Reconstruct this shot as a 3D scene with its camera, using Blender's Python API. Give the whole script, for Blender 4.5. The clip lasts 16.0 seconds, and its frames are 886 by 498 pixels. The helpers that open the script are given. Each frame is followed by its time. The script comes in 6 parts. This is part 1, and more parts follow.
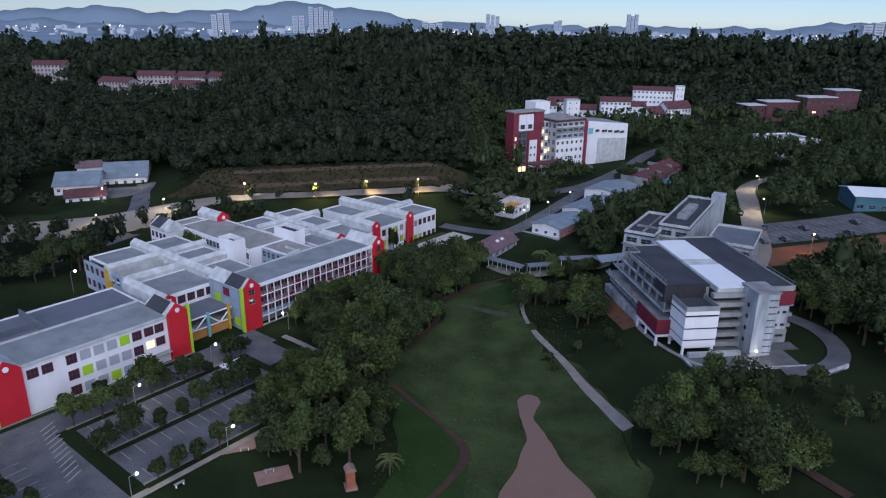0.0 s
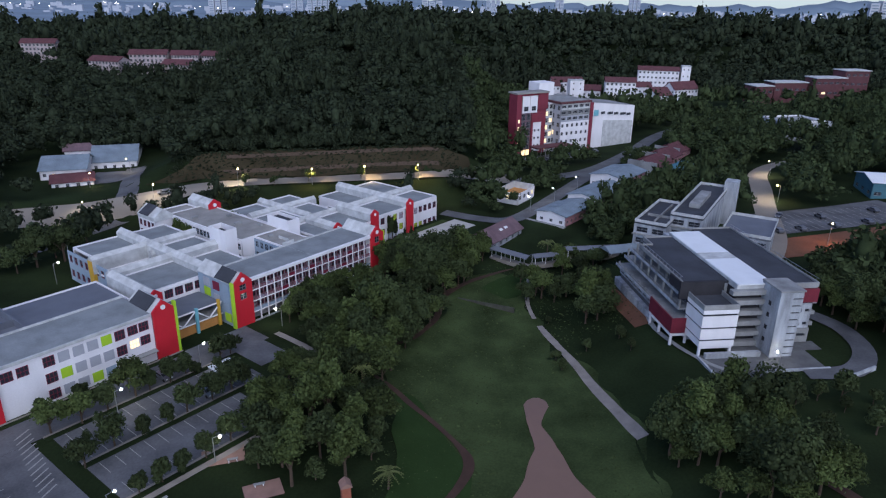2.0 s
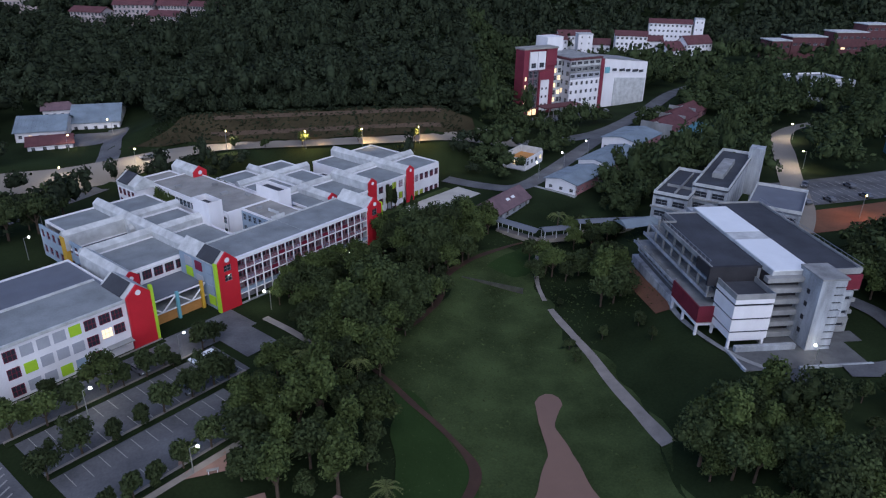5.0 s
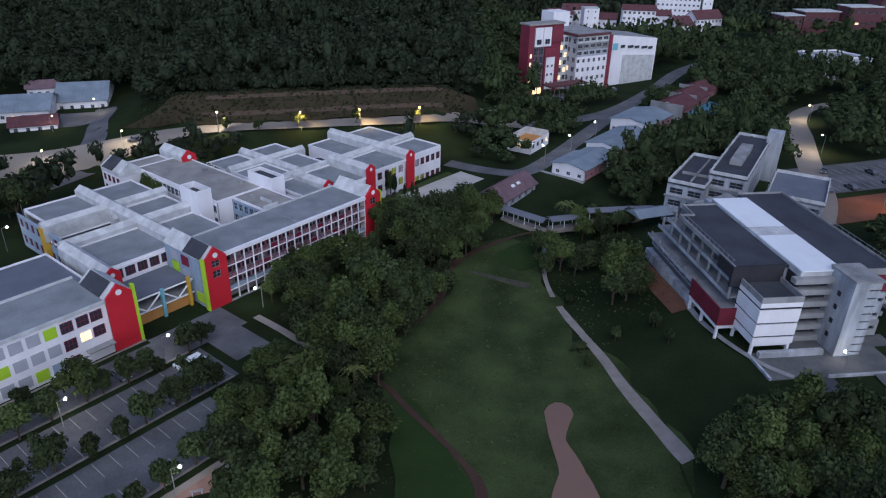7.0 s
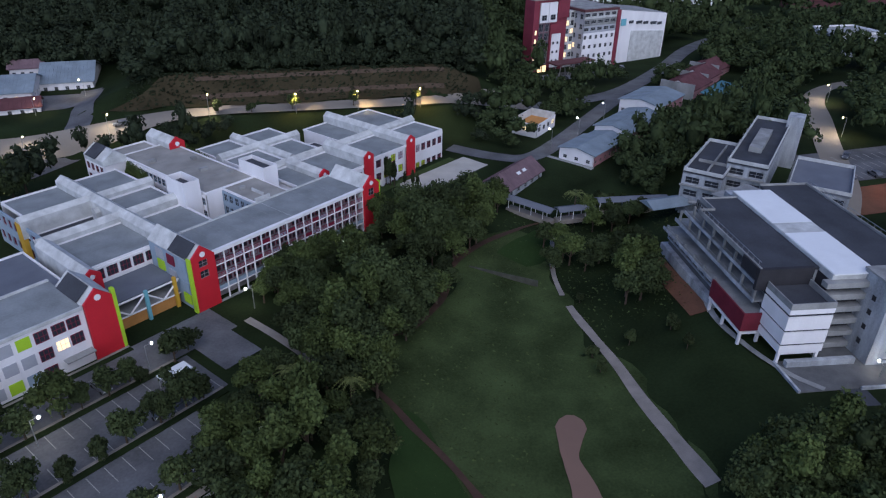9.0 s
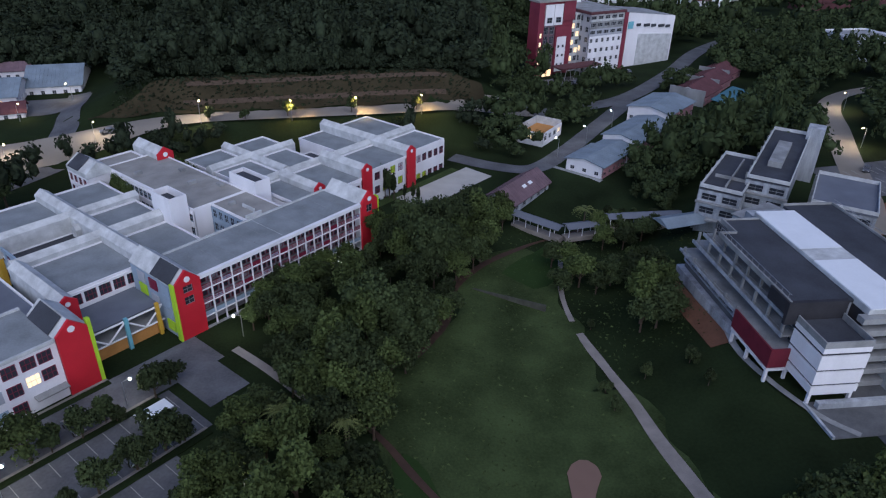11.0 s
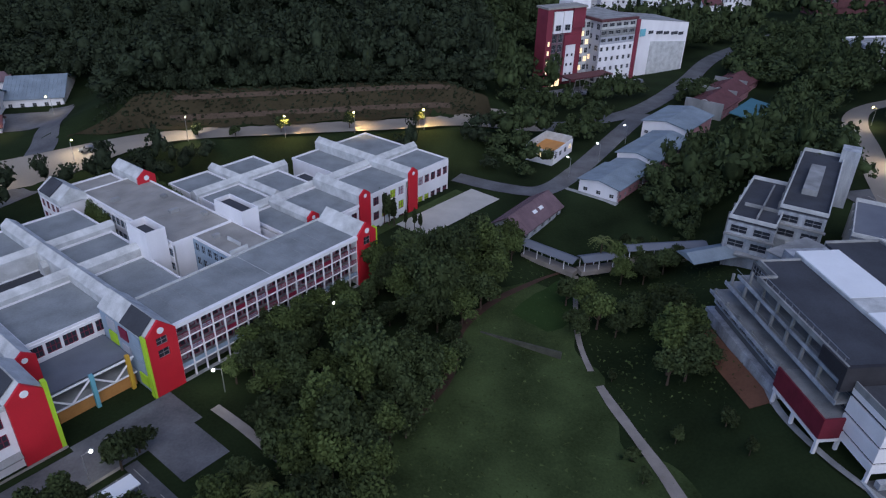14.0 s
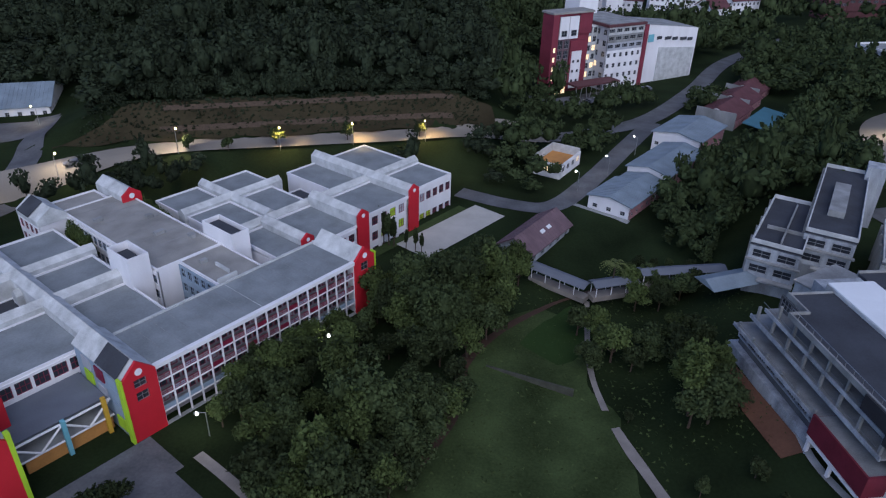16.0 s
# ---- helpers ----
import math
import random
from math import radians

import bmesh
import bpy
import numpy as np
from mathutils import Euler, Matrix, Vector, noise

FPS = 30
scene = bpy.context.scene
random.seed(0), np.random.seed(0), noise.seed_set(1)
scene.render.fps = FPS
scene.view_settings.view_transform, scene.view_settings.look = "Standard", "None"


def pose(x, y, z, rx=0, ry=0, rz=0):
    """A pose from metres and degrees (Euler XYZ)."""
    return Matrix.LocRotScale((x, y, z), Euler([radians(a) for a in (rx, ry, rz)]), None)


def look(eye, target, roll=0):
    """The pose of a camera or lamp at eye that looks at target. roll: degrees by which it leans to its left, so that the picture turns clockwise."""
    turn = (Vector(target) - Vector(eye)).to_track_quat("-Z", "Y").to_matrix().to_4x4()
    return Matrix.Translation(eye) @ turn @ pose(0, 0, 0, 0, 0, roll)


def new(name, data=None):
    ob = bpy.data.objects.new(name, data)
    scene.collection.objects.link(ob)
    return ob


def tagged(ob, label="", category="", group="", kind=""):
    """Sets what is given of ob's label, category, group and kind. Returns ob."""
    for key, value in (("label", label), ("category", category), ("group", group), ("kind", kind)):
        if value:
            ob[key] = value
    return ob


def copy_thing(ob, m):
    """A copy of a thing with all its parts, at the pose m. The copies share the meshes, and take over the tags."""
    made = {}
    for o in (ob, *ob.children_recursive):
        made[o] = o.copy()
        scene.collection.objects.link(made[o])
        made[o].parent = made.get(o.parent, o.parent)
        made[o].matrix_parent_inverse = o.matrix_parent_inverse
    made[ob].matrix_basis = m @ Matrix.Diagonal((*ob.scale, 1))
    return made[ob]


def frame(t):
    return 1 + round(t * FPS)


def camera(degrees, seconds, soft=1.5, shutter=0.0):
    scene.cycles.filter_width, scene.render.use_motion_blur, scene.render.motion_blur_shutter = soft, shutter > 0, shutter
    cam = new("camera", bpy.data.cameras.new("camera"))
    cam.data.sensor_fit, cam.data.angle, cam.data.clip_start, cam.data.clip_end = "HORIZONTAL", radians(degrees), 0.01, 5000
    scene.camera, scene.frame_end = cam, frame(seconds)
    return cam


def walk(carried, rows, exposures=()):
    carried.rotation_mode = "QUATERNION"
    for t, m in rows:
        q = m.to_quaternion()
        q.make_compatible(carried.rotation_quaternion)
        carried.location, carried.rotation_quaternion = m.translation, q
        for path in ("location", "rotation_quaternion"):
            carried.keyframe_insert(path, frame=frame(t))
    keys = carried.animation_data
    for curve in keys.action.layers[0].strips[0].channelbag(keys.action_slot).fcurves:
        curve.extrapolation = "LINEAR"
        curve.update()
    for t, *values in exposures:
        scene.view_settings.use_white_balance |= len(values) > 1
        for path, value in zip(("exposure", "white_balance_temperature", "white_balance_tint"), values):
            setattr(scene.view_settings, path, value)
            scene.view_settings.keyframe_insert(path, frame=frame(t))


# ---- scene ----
cam = camera(66.2, 16.0, 1.2)
PATH = [
    (0, (2.253, -32.386, 74.602), (2.255, -30.493, 73.956), 0.8),
    (0.5, (2.101, -30.026, 74.534), (2.104, -28.135, 73.882), 0.8),
    (1, (1.988, -27.655, 74.468), (1.991, -25.767, 73.806), 0.8),
    (1.5, (1.867, -25.216, 74.392), (1.871, -23.334, 73.713), 0.9),
    (2, (1.7, -22.732, 74.325), (1.704, -20.859, 73.624), 0.9),
    (2.5, (1.533, -20.218, 74.268), (1.539, -18.354, 73.542), 1.0),
    (3, (1.394, -17.726, 74.207), (1.4, -15.872, 73.458), 1.0),
    (3.5, (1.254, -15.232, 74.151), (1.26, -13.386, 73.381), 1.1),
    (4, (1.169, -12.761, 74.079), (1.174, -10.924, 73.288), 1.1),
    (6.5, (0.507, -0.151, 73.857), (0.514, 1.65, 72.986), 1.2),
    (7, (0.347, 2.332, 73.802), (0.354, 4.122, 72.911), 1.3),
    (7.5, (0.212, 4.815, 73.742), (0.22, 6.594, 72.827), 1.3),
    (8, (0.104, 7.301, 73.737), (0.113, 9.068, 72.8), 1.3),
    (8.2, (0.051, 8.285, 73.744), (0.057, 10.049, 72.801), 1.1),
    (10.5, (-0.695, 19.799, 73.748), (-0.685, 21.551, 72.785), 1.5),
    (11, (-0.816, 22.265, 73.771), (-0.807, 24.018, 72.808), 1.5),
    (11.5, (-0.883, 24.769, 73.789), (-0.876, 26.522, 72.826), 1.5),
    (12, (-0.98, 27.218, 73.803), (-0.974, 28.971, 72.84), 1.5),
    (12.5, (-1.089, 29.699, 73.858), (-1.083, 31.452, 72.895), 1.5),
    (13, (-1.222, 32.204, 73.892), (-1.217, 33.957, 72.928), 1.5),
    (13.5, (-1.413, 34.686, 73.933), (-1.407, 36.439, 72.97), 1.5),
    (14, (-1.636, 37.244, 73.965), (-1.63, 38.997, 73.001), 1.6),
    (14.5, (-1.834, 39.729, 73.996), (-1.828, 41.482, 73.033), 1.6),
    (15, (-2.05, 42.19, 74.03), (-2.043, 43.943, 73.067), 1.7),
    (15.5, (-2.175, 44.663, 74.009), (-2.169, 46.416, 73.046), 1.7),
    (16, (-2.242, 47.157, 74.059), (-2.237, 48.91, 73.095), 1.7),
]
walk(cam, [(t, look(e, g, r)) for t, e, g, r in PATH], [(0, 0.15, 6100, 15), (4, 0.09, 6100, 15), (16, -0.02, 6100, 15)])

# ---- light ----
world = bpy.data.worlds.new("dusk_sky")
scene.world = world
world.use_nodes = True
wn = world.node_tree.nodes
sky = wn.new("ShaderNodeTexSky")
sky.sky_type = "NISHITA"
sky.sun_disc = False
sky.sun_elevation, sky.sun_rotation = radians(48), radians(200)
sky.air_density, sky.dust_density, sky.ozone_density = 1.0, 0.0, 6.0
tint = wn.new("ShaderNodeMix")
tint.data_type, tint.blend_type = "RGBA", "MULTIPLY"
tint.inputs[0].default_value = 1.0
tint.inputs[7].default_value = (0.612, 0.748, 0.965, 1)
world.node_tree.links.new(sky.outputs[0], tint.inputs[6])
world.node_tree.links.new(tint.outputs[2], wn["Background"].inputs[0])
wn["Background"].inputs[1].default_value = 0.1
sun = new("sun", bpy.data.lights.new("sun", "SUN"))
sun.data.energy, sun.data.angle, sun.data.color = 2.85, radians(95), (0.985, 0.968, 0.96)
sun.matrix_world = look((0, 0, 100), (0 - 20, 100 + 45, 0))


# ---- materials ----
def mat(name, colour, rough=0.8, vary=0.25, scale=0.6, fine=9.0, bump=0.15, metal=0.0, stain=None, obj=0.0, island=0.0, spec=0.3, streak=0.0):
    m = bpy.data.materials.new(name)
    m.use_nodes = True
    nt = m.node_tree
    n, l = nt.nodes, nt.links
    b = n["Principled BSDF"]
    b.inputs["Roughness"].default_value = rough
    b.inputs["Metallic"].default_value = metal
    b.inputs["Specular IOR Level"].default_value = spec
    co = n.new("ShaderNodeTexCoord")
    big, small = n.new("ShaderNodeTexNoise"), n.new("ShaderNodeTexNoise")
    big.inputs["Scale"].default_value, small.inputs["Scale"].default_value = scale, fine
    big.inputs["Detail"].default_value, small.inputs["Detail"].default_value = 5, 3
    src = co.outputs["Object"]
    if streak:
        mp = n.new("ShaderNodeMapping")
        mp.inputs["Scale"].default_value = (1, 1, streak)
        l.new(src, mp.inputs[0])
        src = mp.outputs[0]
    l.new(src, big.inputs["Vector"])
    l.new(co.outputs["Object"], small.inputs["Vector"])
    add = n.new("ShaderNodeMath")
    add.operation = "MULTIPLY_ADD"
    add.inputs[1].default_value = 0.4
    l.new(small.outputs[0], add.inputs[0])
    l.new(big.outputs[0], add.inputs[2])
    last = add.outputs[0]
    for kind, amount in (("obj", obj), ("island", island)):
        if amount:
            r = n.new("ShaderNodeObjectInfo" if kind == "obj" else "ShaderNodeNewGeometry")
            k = n.new("ShaderNodeMath")
            k.operation = "MULTIPLY_ADD"
            k.inputs[1].default_value = amount
            l.new(r.outputs["Random" if kind == "obj" else "Random Per Island"], k.inputs[0])
            l.new(last, k.inputs[2])
            last = k.outputs[0]
    ramp = n.new("ShaderNodeMapRange")
    ramp.inputs[1].default_value, ramp.inputs[2].default_value = 0.35, 1.05 + (obj + island) * 0.8
    l.new(last, ramp.inputs[0])
    mix = n.new("ShaderNodeMix")
    mix.data_type = "RGBA"
    dark = stain or tuple(c * (1 - vary) for c in colour)
    lite = tuple(min(1, c * (1 + vary * 0.6)) for c in colour)
    mix.inputs[6].default_value, mix.inputs[7].default_value = (*dark, 1), (*lite, 1)
    l.new(ramp.outputs[0], mix.inputs[0])
    l.new(mix.outputs[2], b.inputs["Base Color"])
    if bump:
        bp = n.new("ShaderNodeBump")
        bp.inputs["Strength"].default_value, bp.inputs["Distance"].default_value = bump, 0.05
        l.new(small.outputs[0], bp.inputs["Height"])
        l.new(bp.outputs[0], b.inputs["Normal"])
    return m


def glow(name, colour, power):
    m = mat(name, colour, vary=0.05)
    b = m.node_tree.nodes["Principled BSDF"]
    b.inputs["Emission Color"].default_value = (*colour, 1)
    b.inputs["Emission Strength"].default_value = power
    return m


GRASS = mat("rough_grass", (0.017, 0.027, 0.011), 0.95, 0.7, 0.07, 2.0, 0.6, spec=0.05)
MEADOW = mat("mown_grass", (0.045, 0.066, 0.025), 0.95, 0.75, 0.11, 2.6, 0.6, spec=0.05)
LUSH = mat("lush_grass", (0.024, 0.046, 0.014), 0.95, 0.3, 0.15, 2.0, 0.6, spec=0.05)
SOIL = mat("red_soil", (0.15, 0.075, 0.048), 0.95, 0.4, 0.15, 2.0, 0.5, spec=0.1)
DARKMUD = mat("dark_mud", (0.055, 0.03, 0.02), 0.8, 0.4, 0.4, 3.0, 0.3)
MUD = mat("muddy_pond_water", (0.2, 0.125, 0.09), 0.35, 0.12, 0.1, 0.5, 0.02, spec=0.4)
ASPHALT = mat("worn_asphalt", (0.11, 0.115, 0.125), 0.85, 0.6, 0.16, 2.5, 0.3)
ROADWAY = mat("pale_road", (0.23, 0.21, 0.18), 0.85, 0.3, 0.08, 4.0, 0.3)
CONC = mat("weathered_concrete", (0.27, 0.28, 0.28), 0.9, 0.55, 0.3, 6.0, 0.3, streak=0.4)
PAVE = mat("stone_paving", (0.24, 0.22, 0.2), 0.9, 0.35, 0.4, 6.0, 0.3)
PINKPAVE = mat("pink_brick_paving", (0.26, 0.16, 0.13), 0.9, 0.3, 0.5, 8.0, 0.3)
WHITE = mat("white_wall_paint", (0.74, 0.74, 0.76), 0.75, 0.16, 0.25, 4.0, 0.08, streak=0.3)
WHITE2 = mat("stained_white_paint", (0.37, 0.4, 0.43), 0.8, 0.7, 0.5, 5.0, 0.12, streak=0.25)
# Dark forecourt concrete; on recessed walls the colour stands for balcony shade.
DARKCONC = mat("dark_concrete_and_recess_shade", (0.11, 0.115, 0.12), 0.9, 0.5, 0.4, 5.0, 0.2, streak=0.3)
PALE = mat("pale_grey_parapet", (0.5, 0.52, 0.52), 0.85, 0.45, 0.45, 6.0, 0.15)
ROOF = mat("grey_membrane_roof", (0.22, 0.245, 0.255), 0.85, 0.38, 0.22, 3.0, 0.2)
ROOFL = mat("warm_concrete_roof", (0.29, 0.285, 0.265), 0.9, 0.45, 0.2, 5.0, 0.2)
ROOFD = mat("dark_felt_roof", (0.05, 0.055, 0.066), 0.9, 0.45, 0.18, 4.0, 0.2)
ROOFB = mat("slate_blue_roof", (0.13, 0.145, 0.175), 0.85, 0.25, 0.2, 5.0, 0.15)
STRIP = mat("white_metal_sheet", (0.72, 0.75, 0.77), 0.5, 0.08, 0.3, 2.0, 0.03)
TIN = mat("pale_blue_metal_roof", (0.2, 0.25, 0.29), 0.55, 0.35, 0.25, 3.0, 0.08)
MAROON = mat("maroon_tile_roof", (0.11, 0.045, 0.05), 0.8, 0.35, 0.4, 6.0, 0.3)
PLUM = mat("plum_tile_roof", (0.15, 0.1, 0.115), 0.8, 0.35, 0.4, 6.0, 0.3)
TEAL = mat("teal_metal_roof", (0.06, 0.16, 0.2), 0.6, 0.2, 0.3, 3.0, 0.08)
RED = mat("red_wall_paint", (0.5, 0.018, 0.03), 0.6, 0.15, 0.3, 4.0, 0.05)
REDC = mat("faded_crimson_cladding", (0.2, 0.035, 0.055), 0.65, 0.3, 0.2, 3.0, 0.05)
REDD = mat("dull_red_panel", (0.16, 0.02, 0.034), 0.65, 0.3, 0.5, 4.0, 0.05)
LIME = mat("lime_green_paint", (0.36, 0.58, 0.03), 0.6, 0.12, 0.5, 4.0, 0.05)
CYAN = mat("light_blue_paint", (0.16, 0.42, 0.5), 0.6, 0.15, 0.5, 4.0, 0.05)
YELLOW = mat("golden_yellow_paint", (0.55, 0.33, 0.04), 0.6, 0.15, 0.5, 4.0, 0.05)
ORANGE = mat("orange_brown_wall", (0.48, 0.23, 0.07), 0.7, 0.2, 0.5, 4.0, 0.05)
GREYP = mat("grey_square_panel", (0.36, 0.38, 0.42), 0.7, 0.12, 0.5, 4.0, 0.05)
BLUEP = mat("grey_blue_panel", (0.26, 0.34, 0.42), 0.7, 0.15, 0.5, 4.0, 0.05)
WINE = mat("maroon_window_frame", (0.18, 0.015, 0.04), 0.5, 0.15, 0.5, 4.0, 0.05)
STEEL = mat("galvanised_steel", (0.35, 0.36, 0.37), 0.45, 0.2, 1.0, 5.0, 0.05, metal=0.7)
BARK = mat("brown_bark", (0.07, 0.05, 0.035), 0.95, 0.4, 1.5, 9.0, 0.6)
# Near-black: cladding, and solid fills whose colour stands for recess shade.
DARK = mat("black_cladding_and_recess_shade", (0.03, 0.03, 0.035), 0.9, 0.3, 0.5, 4.0, 0.0)
CURTAIN = mat("pale_room_wall", (0.26, 0.25, 0.27), 0.9, 0.7, 0.35, 1.5, 0.0)
GLASS = mat("window_glass", (0.035, 0.04, 0.05), 0.12, 0.3, 0.4, 2.0, 0.0, obj=0.5, spec=0.6)
LIT = glow("lit_room", (1.0, 0.72, 0.4), 1.2)
LEAF = mat("broad_leaf_foliage", (0.037, 0.053, 0.02), 0.8, 0.85, 0.3, 1.5, 0.0, obj=0.9, island=0.35, spec=0.15)
GROVE = mat("roadside_tree_foliage", (0.04, 0.058, 0.024), 0.85, 0.85, 0.2, 1.0, 0.0, island=0.25, spec=0.1)
LEAFY = mat("fresh_green_foliage", (0.055, 0.078, 0.024), 0.8, 0.85, 0.3, 1.5, 0.0, obj=0.7, island=0.4, spec=0.15)
FOREST = mat("forest_foliage", (0.027, 0.038, 0.021), 0.85, 0.92, 0.13, 0.7, 0.0, island=0.14, spec=0.1)
PALMLEAF = mat("palm_fronds", (0.09, 0.11, 0.035), 0.75, 0.4, 0.5, 2.0, 0.0, island=0.4, spec=0.2)
# Aerial haze is mixed into these three far colours.
HAZE = mat("far_hills_haze_tint", (0.17, 0.225, 0.28), 1.0, 0.15, 0.002, 0.01, 0.0, spec=0.0)
HAZE2 = mat("far_town_haze_tint", (0.2, 0.26, 0.32), 1.0, 0.3, 0.004, 0.03, 0.0, spec=0.0)
FARWHITE = mat("far_block_haze_tint", (0.42, 0.45, 0.5), 0.9, 0.15, 0.02, 0.1, 0.0)
LAMP_W = glow("white_lamp_glass", (1.0, 0.93, 0.75), 60.0)
LAMP_Y = glow("yellow_lamp_glass", (1.0, 0.72, 0.2), 60.0)
CARPAINT = mat("car_paint", (0.16, 0.17, 0.19), 0.35, 0.3, 0.3, 2.0, 0.0, metal=0.4, obj=0.8, spec=0.5)
RUBBER = mat("black_rubber", (0.02, 0.02, 0.02), 0.8)
ROSE = mat("faded_rose_wall_paint", (0.42, 0.36, 0.36), 0.8, 0.3, 0.3, 3.0, 0.05)
PINKW = mat("pink_wall_paint", (0.38, 0.2, 0.22), 0.8, 0.25, 0.4, 4.0, 0.05)
PAINTLINE = mat("white_road_paint", (0.32, 0.32, 0.31), 0.8, 0.6, 1.0, 5.0, 0.0)


# ---- building helpers ----
def mesh_ob(name, bm, material, parent=None, m=None):
    me = bpy.data.meshes.new(name)
    bm.to_mesh(me)
    bm.free()
    me.materials.append(material)
    ob = new(name, me)
    if parent:
        ob.parent = parent
    if m is not None:
        ob.matrix_basis = m
    return ob


def part(name, bm, material, parent, label=""):
    return tagged(mesh_ob(name, bm, material, parent), label)


def thing(name, m, label, category, group="", kind=""):
    e = new(name)
    e.empty_display_size = 1
    e.matrix_basis = m
    return tagged(e, label, category, group, kind)


def box(bm, x0, x1, y0, y1, z0, z1):
    v = [bm.verts.new(p) for p in ((x0, y0, z0), (x1, y0, z0), (x1, y1, z0), (x0, y1, z0), (x0, y0, z1), (x1, y0, z1), (x1, y1, z1), (x0, y1, z1))]
    for f in ((3, 2, 1, 0), (4, 5, 6, 7), (0, 1, 5, 4), (1, 2, 6, 5), (2, 3, 7, 6), (3, 0, 4, 7)):
        bm.faces.new([v[i] for i in f])
    return bm


def boxes(*rows):
    bm = bmesh.new()
    for r in rows:
        box(bm, *r)
    return bm


def prism(profile, axis, a, b):
    """A solid with the given (across, z) profile, drawn out along x or y from a to b."""
    bm = bmesh.new()
    ends = []
    for t in (a, b):
        ends.append([bm.verts.new((t, p, z) if axis == "x" else (p, t, z)) for p, z in profile])
    n = len(profile)
    bm.faces.new(ends[0])
    bm.faces.new(ends[1][::-1])
    for i in range(n):
        bm.faces.new((ends[0][i], ends[1][i], ends[1][(i + 1) % n], ends[0][(i + 1) % n]))
    bmesh.ops.recalc_face_normals(bm, faces=bm.faces)
    return bm


def beam(bm, p, q, r, n=6, r2=None):
    p, q = Vector(p), Vector(q)
    turn = (q - p).to_track_quat("Z", "Y").to_matrix()
    rings = []
    for c, k in ((p, r), (q, r if r2 is None else r2)):
        rings.append([bm.verts.new(c + turn @ Vector((k * math.cos(6.2832 * i / n), k * math.sin(6.2832 * i / n), 0))) for i in range(n)])
    for i in range(n):
        bm.faces.new((rings[0][i], rings[0][(i + 1) % n], rings[1][(i + 1) % n], rings[1][i]))
    bm.faces.new(rings[0][::-1])
    bm.faces.new(rings[1])
    return bm


def lattice(xs, zs, is_open, y0, y1):
    """One welded plate in the xz plane, cut open in the cells that is_open names."""
    bm = bmesh.new()
    pts = {}

    def at(i, j, k):
        if (i, j, k) not in pts:
            pts[i, j, k] = bm.verts.new((xs[i], y1 if k else y0, zs[j]))
        return pts[i, j, k]

    nx, nz = len(xs) - 1, len(zs) - 1
    full = [[not is_open(i, j) for j in range(nz)] for i in range(nx)]
    for i in range(nx):
        for j in range(nz):
            if not full[i][j]:
                continue
            bm.faces.new((at(i, j, 0), at(i + 1, j, 0), at(i + 1, j + 1, 0), at(i, j + 1, 0)))
            bm.faces.new((at(i, j + 1, 1), at(i + 1, j + 1, 1), at(i + 1, j, 1), at(i, j, 1)))
            for di, dj, a, b in ((-1, 0, (i, j + 1), (i, j)), (1, 0, (i + 1, j), (i + 1, j + 1)), (0, -1, (i, j), (i + 1, j)), (0, 1, (i + 1, j + 1), (i, j + 1))):
                p, q = i + di, j + dj
                if not (0 <= p < nx and 0 <= q < nz and full[p][q]):
                    bm.faces.new((at(*a, 0), at(*a, 1), at(*b, 1), at(*b, 0)))
    return bm


WINDOWS = {}


def window(parent, m, w, h, frame_mat, pane_mat, bars=1, name="window", label=""):
    """A framed window, its outer face in the plane y = 0, with a pane behind the bars."""
    key = (round(w, 2), round(h, 2), frame_mat.name, bars)
    if key not in WINDOWS:
        t = 0.1
        xs, zs = [0, t], [0, t]
        for i in range(bars):
            x = w * (i + 1) / (bars + 1)
            xs += [x - 0.04, x + 0.04]
        if bars:
            zs += [h * 0.5 - 0.04, h * 0.5 + 0.04]
        bm = lattice(xs + [w - t, w], zs + [h - t, h], lambda i, j: i % 2 and j % 2, 0, 0.12)
        me = bpy.data.meshes.new("window")
        bm.to_mesh(me)
        bm.free()
        me.materials.append(frame_mat)
        WINDOWS[key] = me
    pk = (round(w, 2), round(h, 2), pane_mat.name)
    if pk not in WINDOWS:
        bm = boxes((0.06, w - 0.06, 0.06, 0.09, 0.06, h - 0.06))
        me = bpy.data.meshes.new("pane")
        bm.to_mesh(me)
        bm.free()
        me.materials.append(pane_mat)
        WINDOWS[pk] = me
    f = tagged(new(name, WINDOWS[key]), label)
    f.parent, f.matrix_basis = parent, m
    p = new("pane", WINDOWS[pk])
    p.parent = f
    return f


def facade(parent, m, width, z0, z1, cols, rows, ww, wh, wall, frame_mat=WINE, pane=GLASS, depth=0.35, bars=1, sill=None, panels=None, lit=(), label="", margin=0.0, win=True):
    """A wall with a grid of true openings, x along it, y inwards, and a window set back in each."""
    cw, rh = (width - 2 * margin) / cols, (z1 - z0) / rows
    sill = (rh - wh) * 0.55 if sill is None else sill
    xs = [margin + cw * (i + 0.5) - ww / 2 for i in range(cols)]
    gx, gz = [0], [z0]
    for x in xs:
        gx += [x, x + ww]
    for r in range(rows):
        gz += [z0 + rh * r + sill, z0 + rh * r + sill + wh]
    bm = lattice(gx + [width], gz + [z1], lambda i, j: i % 2 and j % 2, 0, depth)
    bm.transform(m)
    wl = part("facade_wall", bm, wall, parent, label)
    if win:
        for r in range(rows):
            for c, xx in enumerate(xs):
                p = (panels or {}).get((c, r), LIT if (c, r) in lit else pane)
                window(parent, m @ Matrix.Translation((xx, depth * 0.6, z0 + rh * r + sill)), ww, wh, frame_mat, p, bars)
    return wl


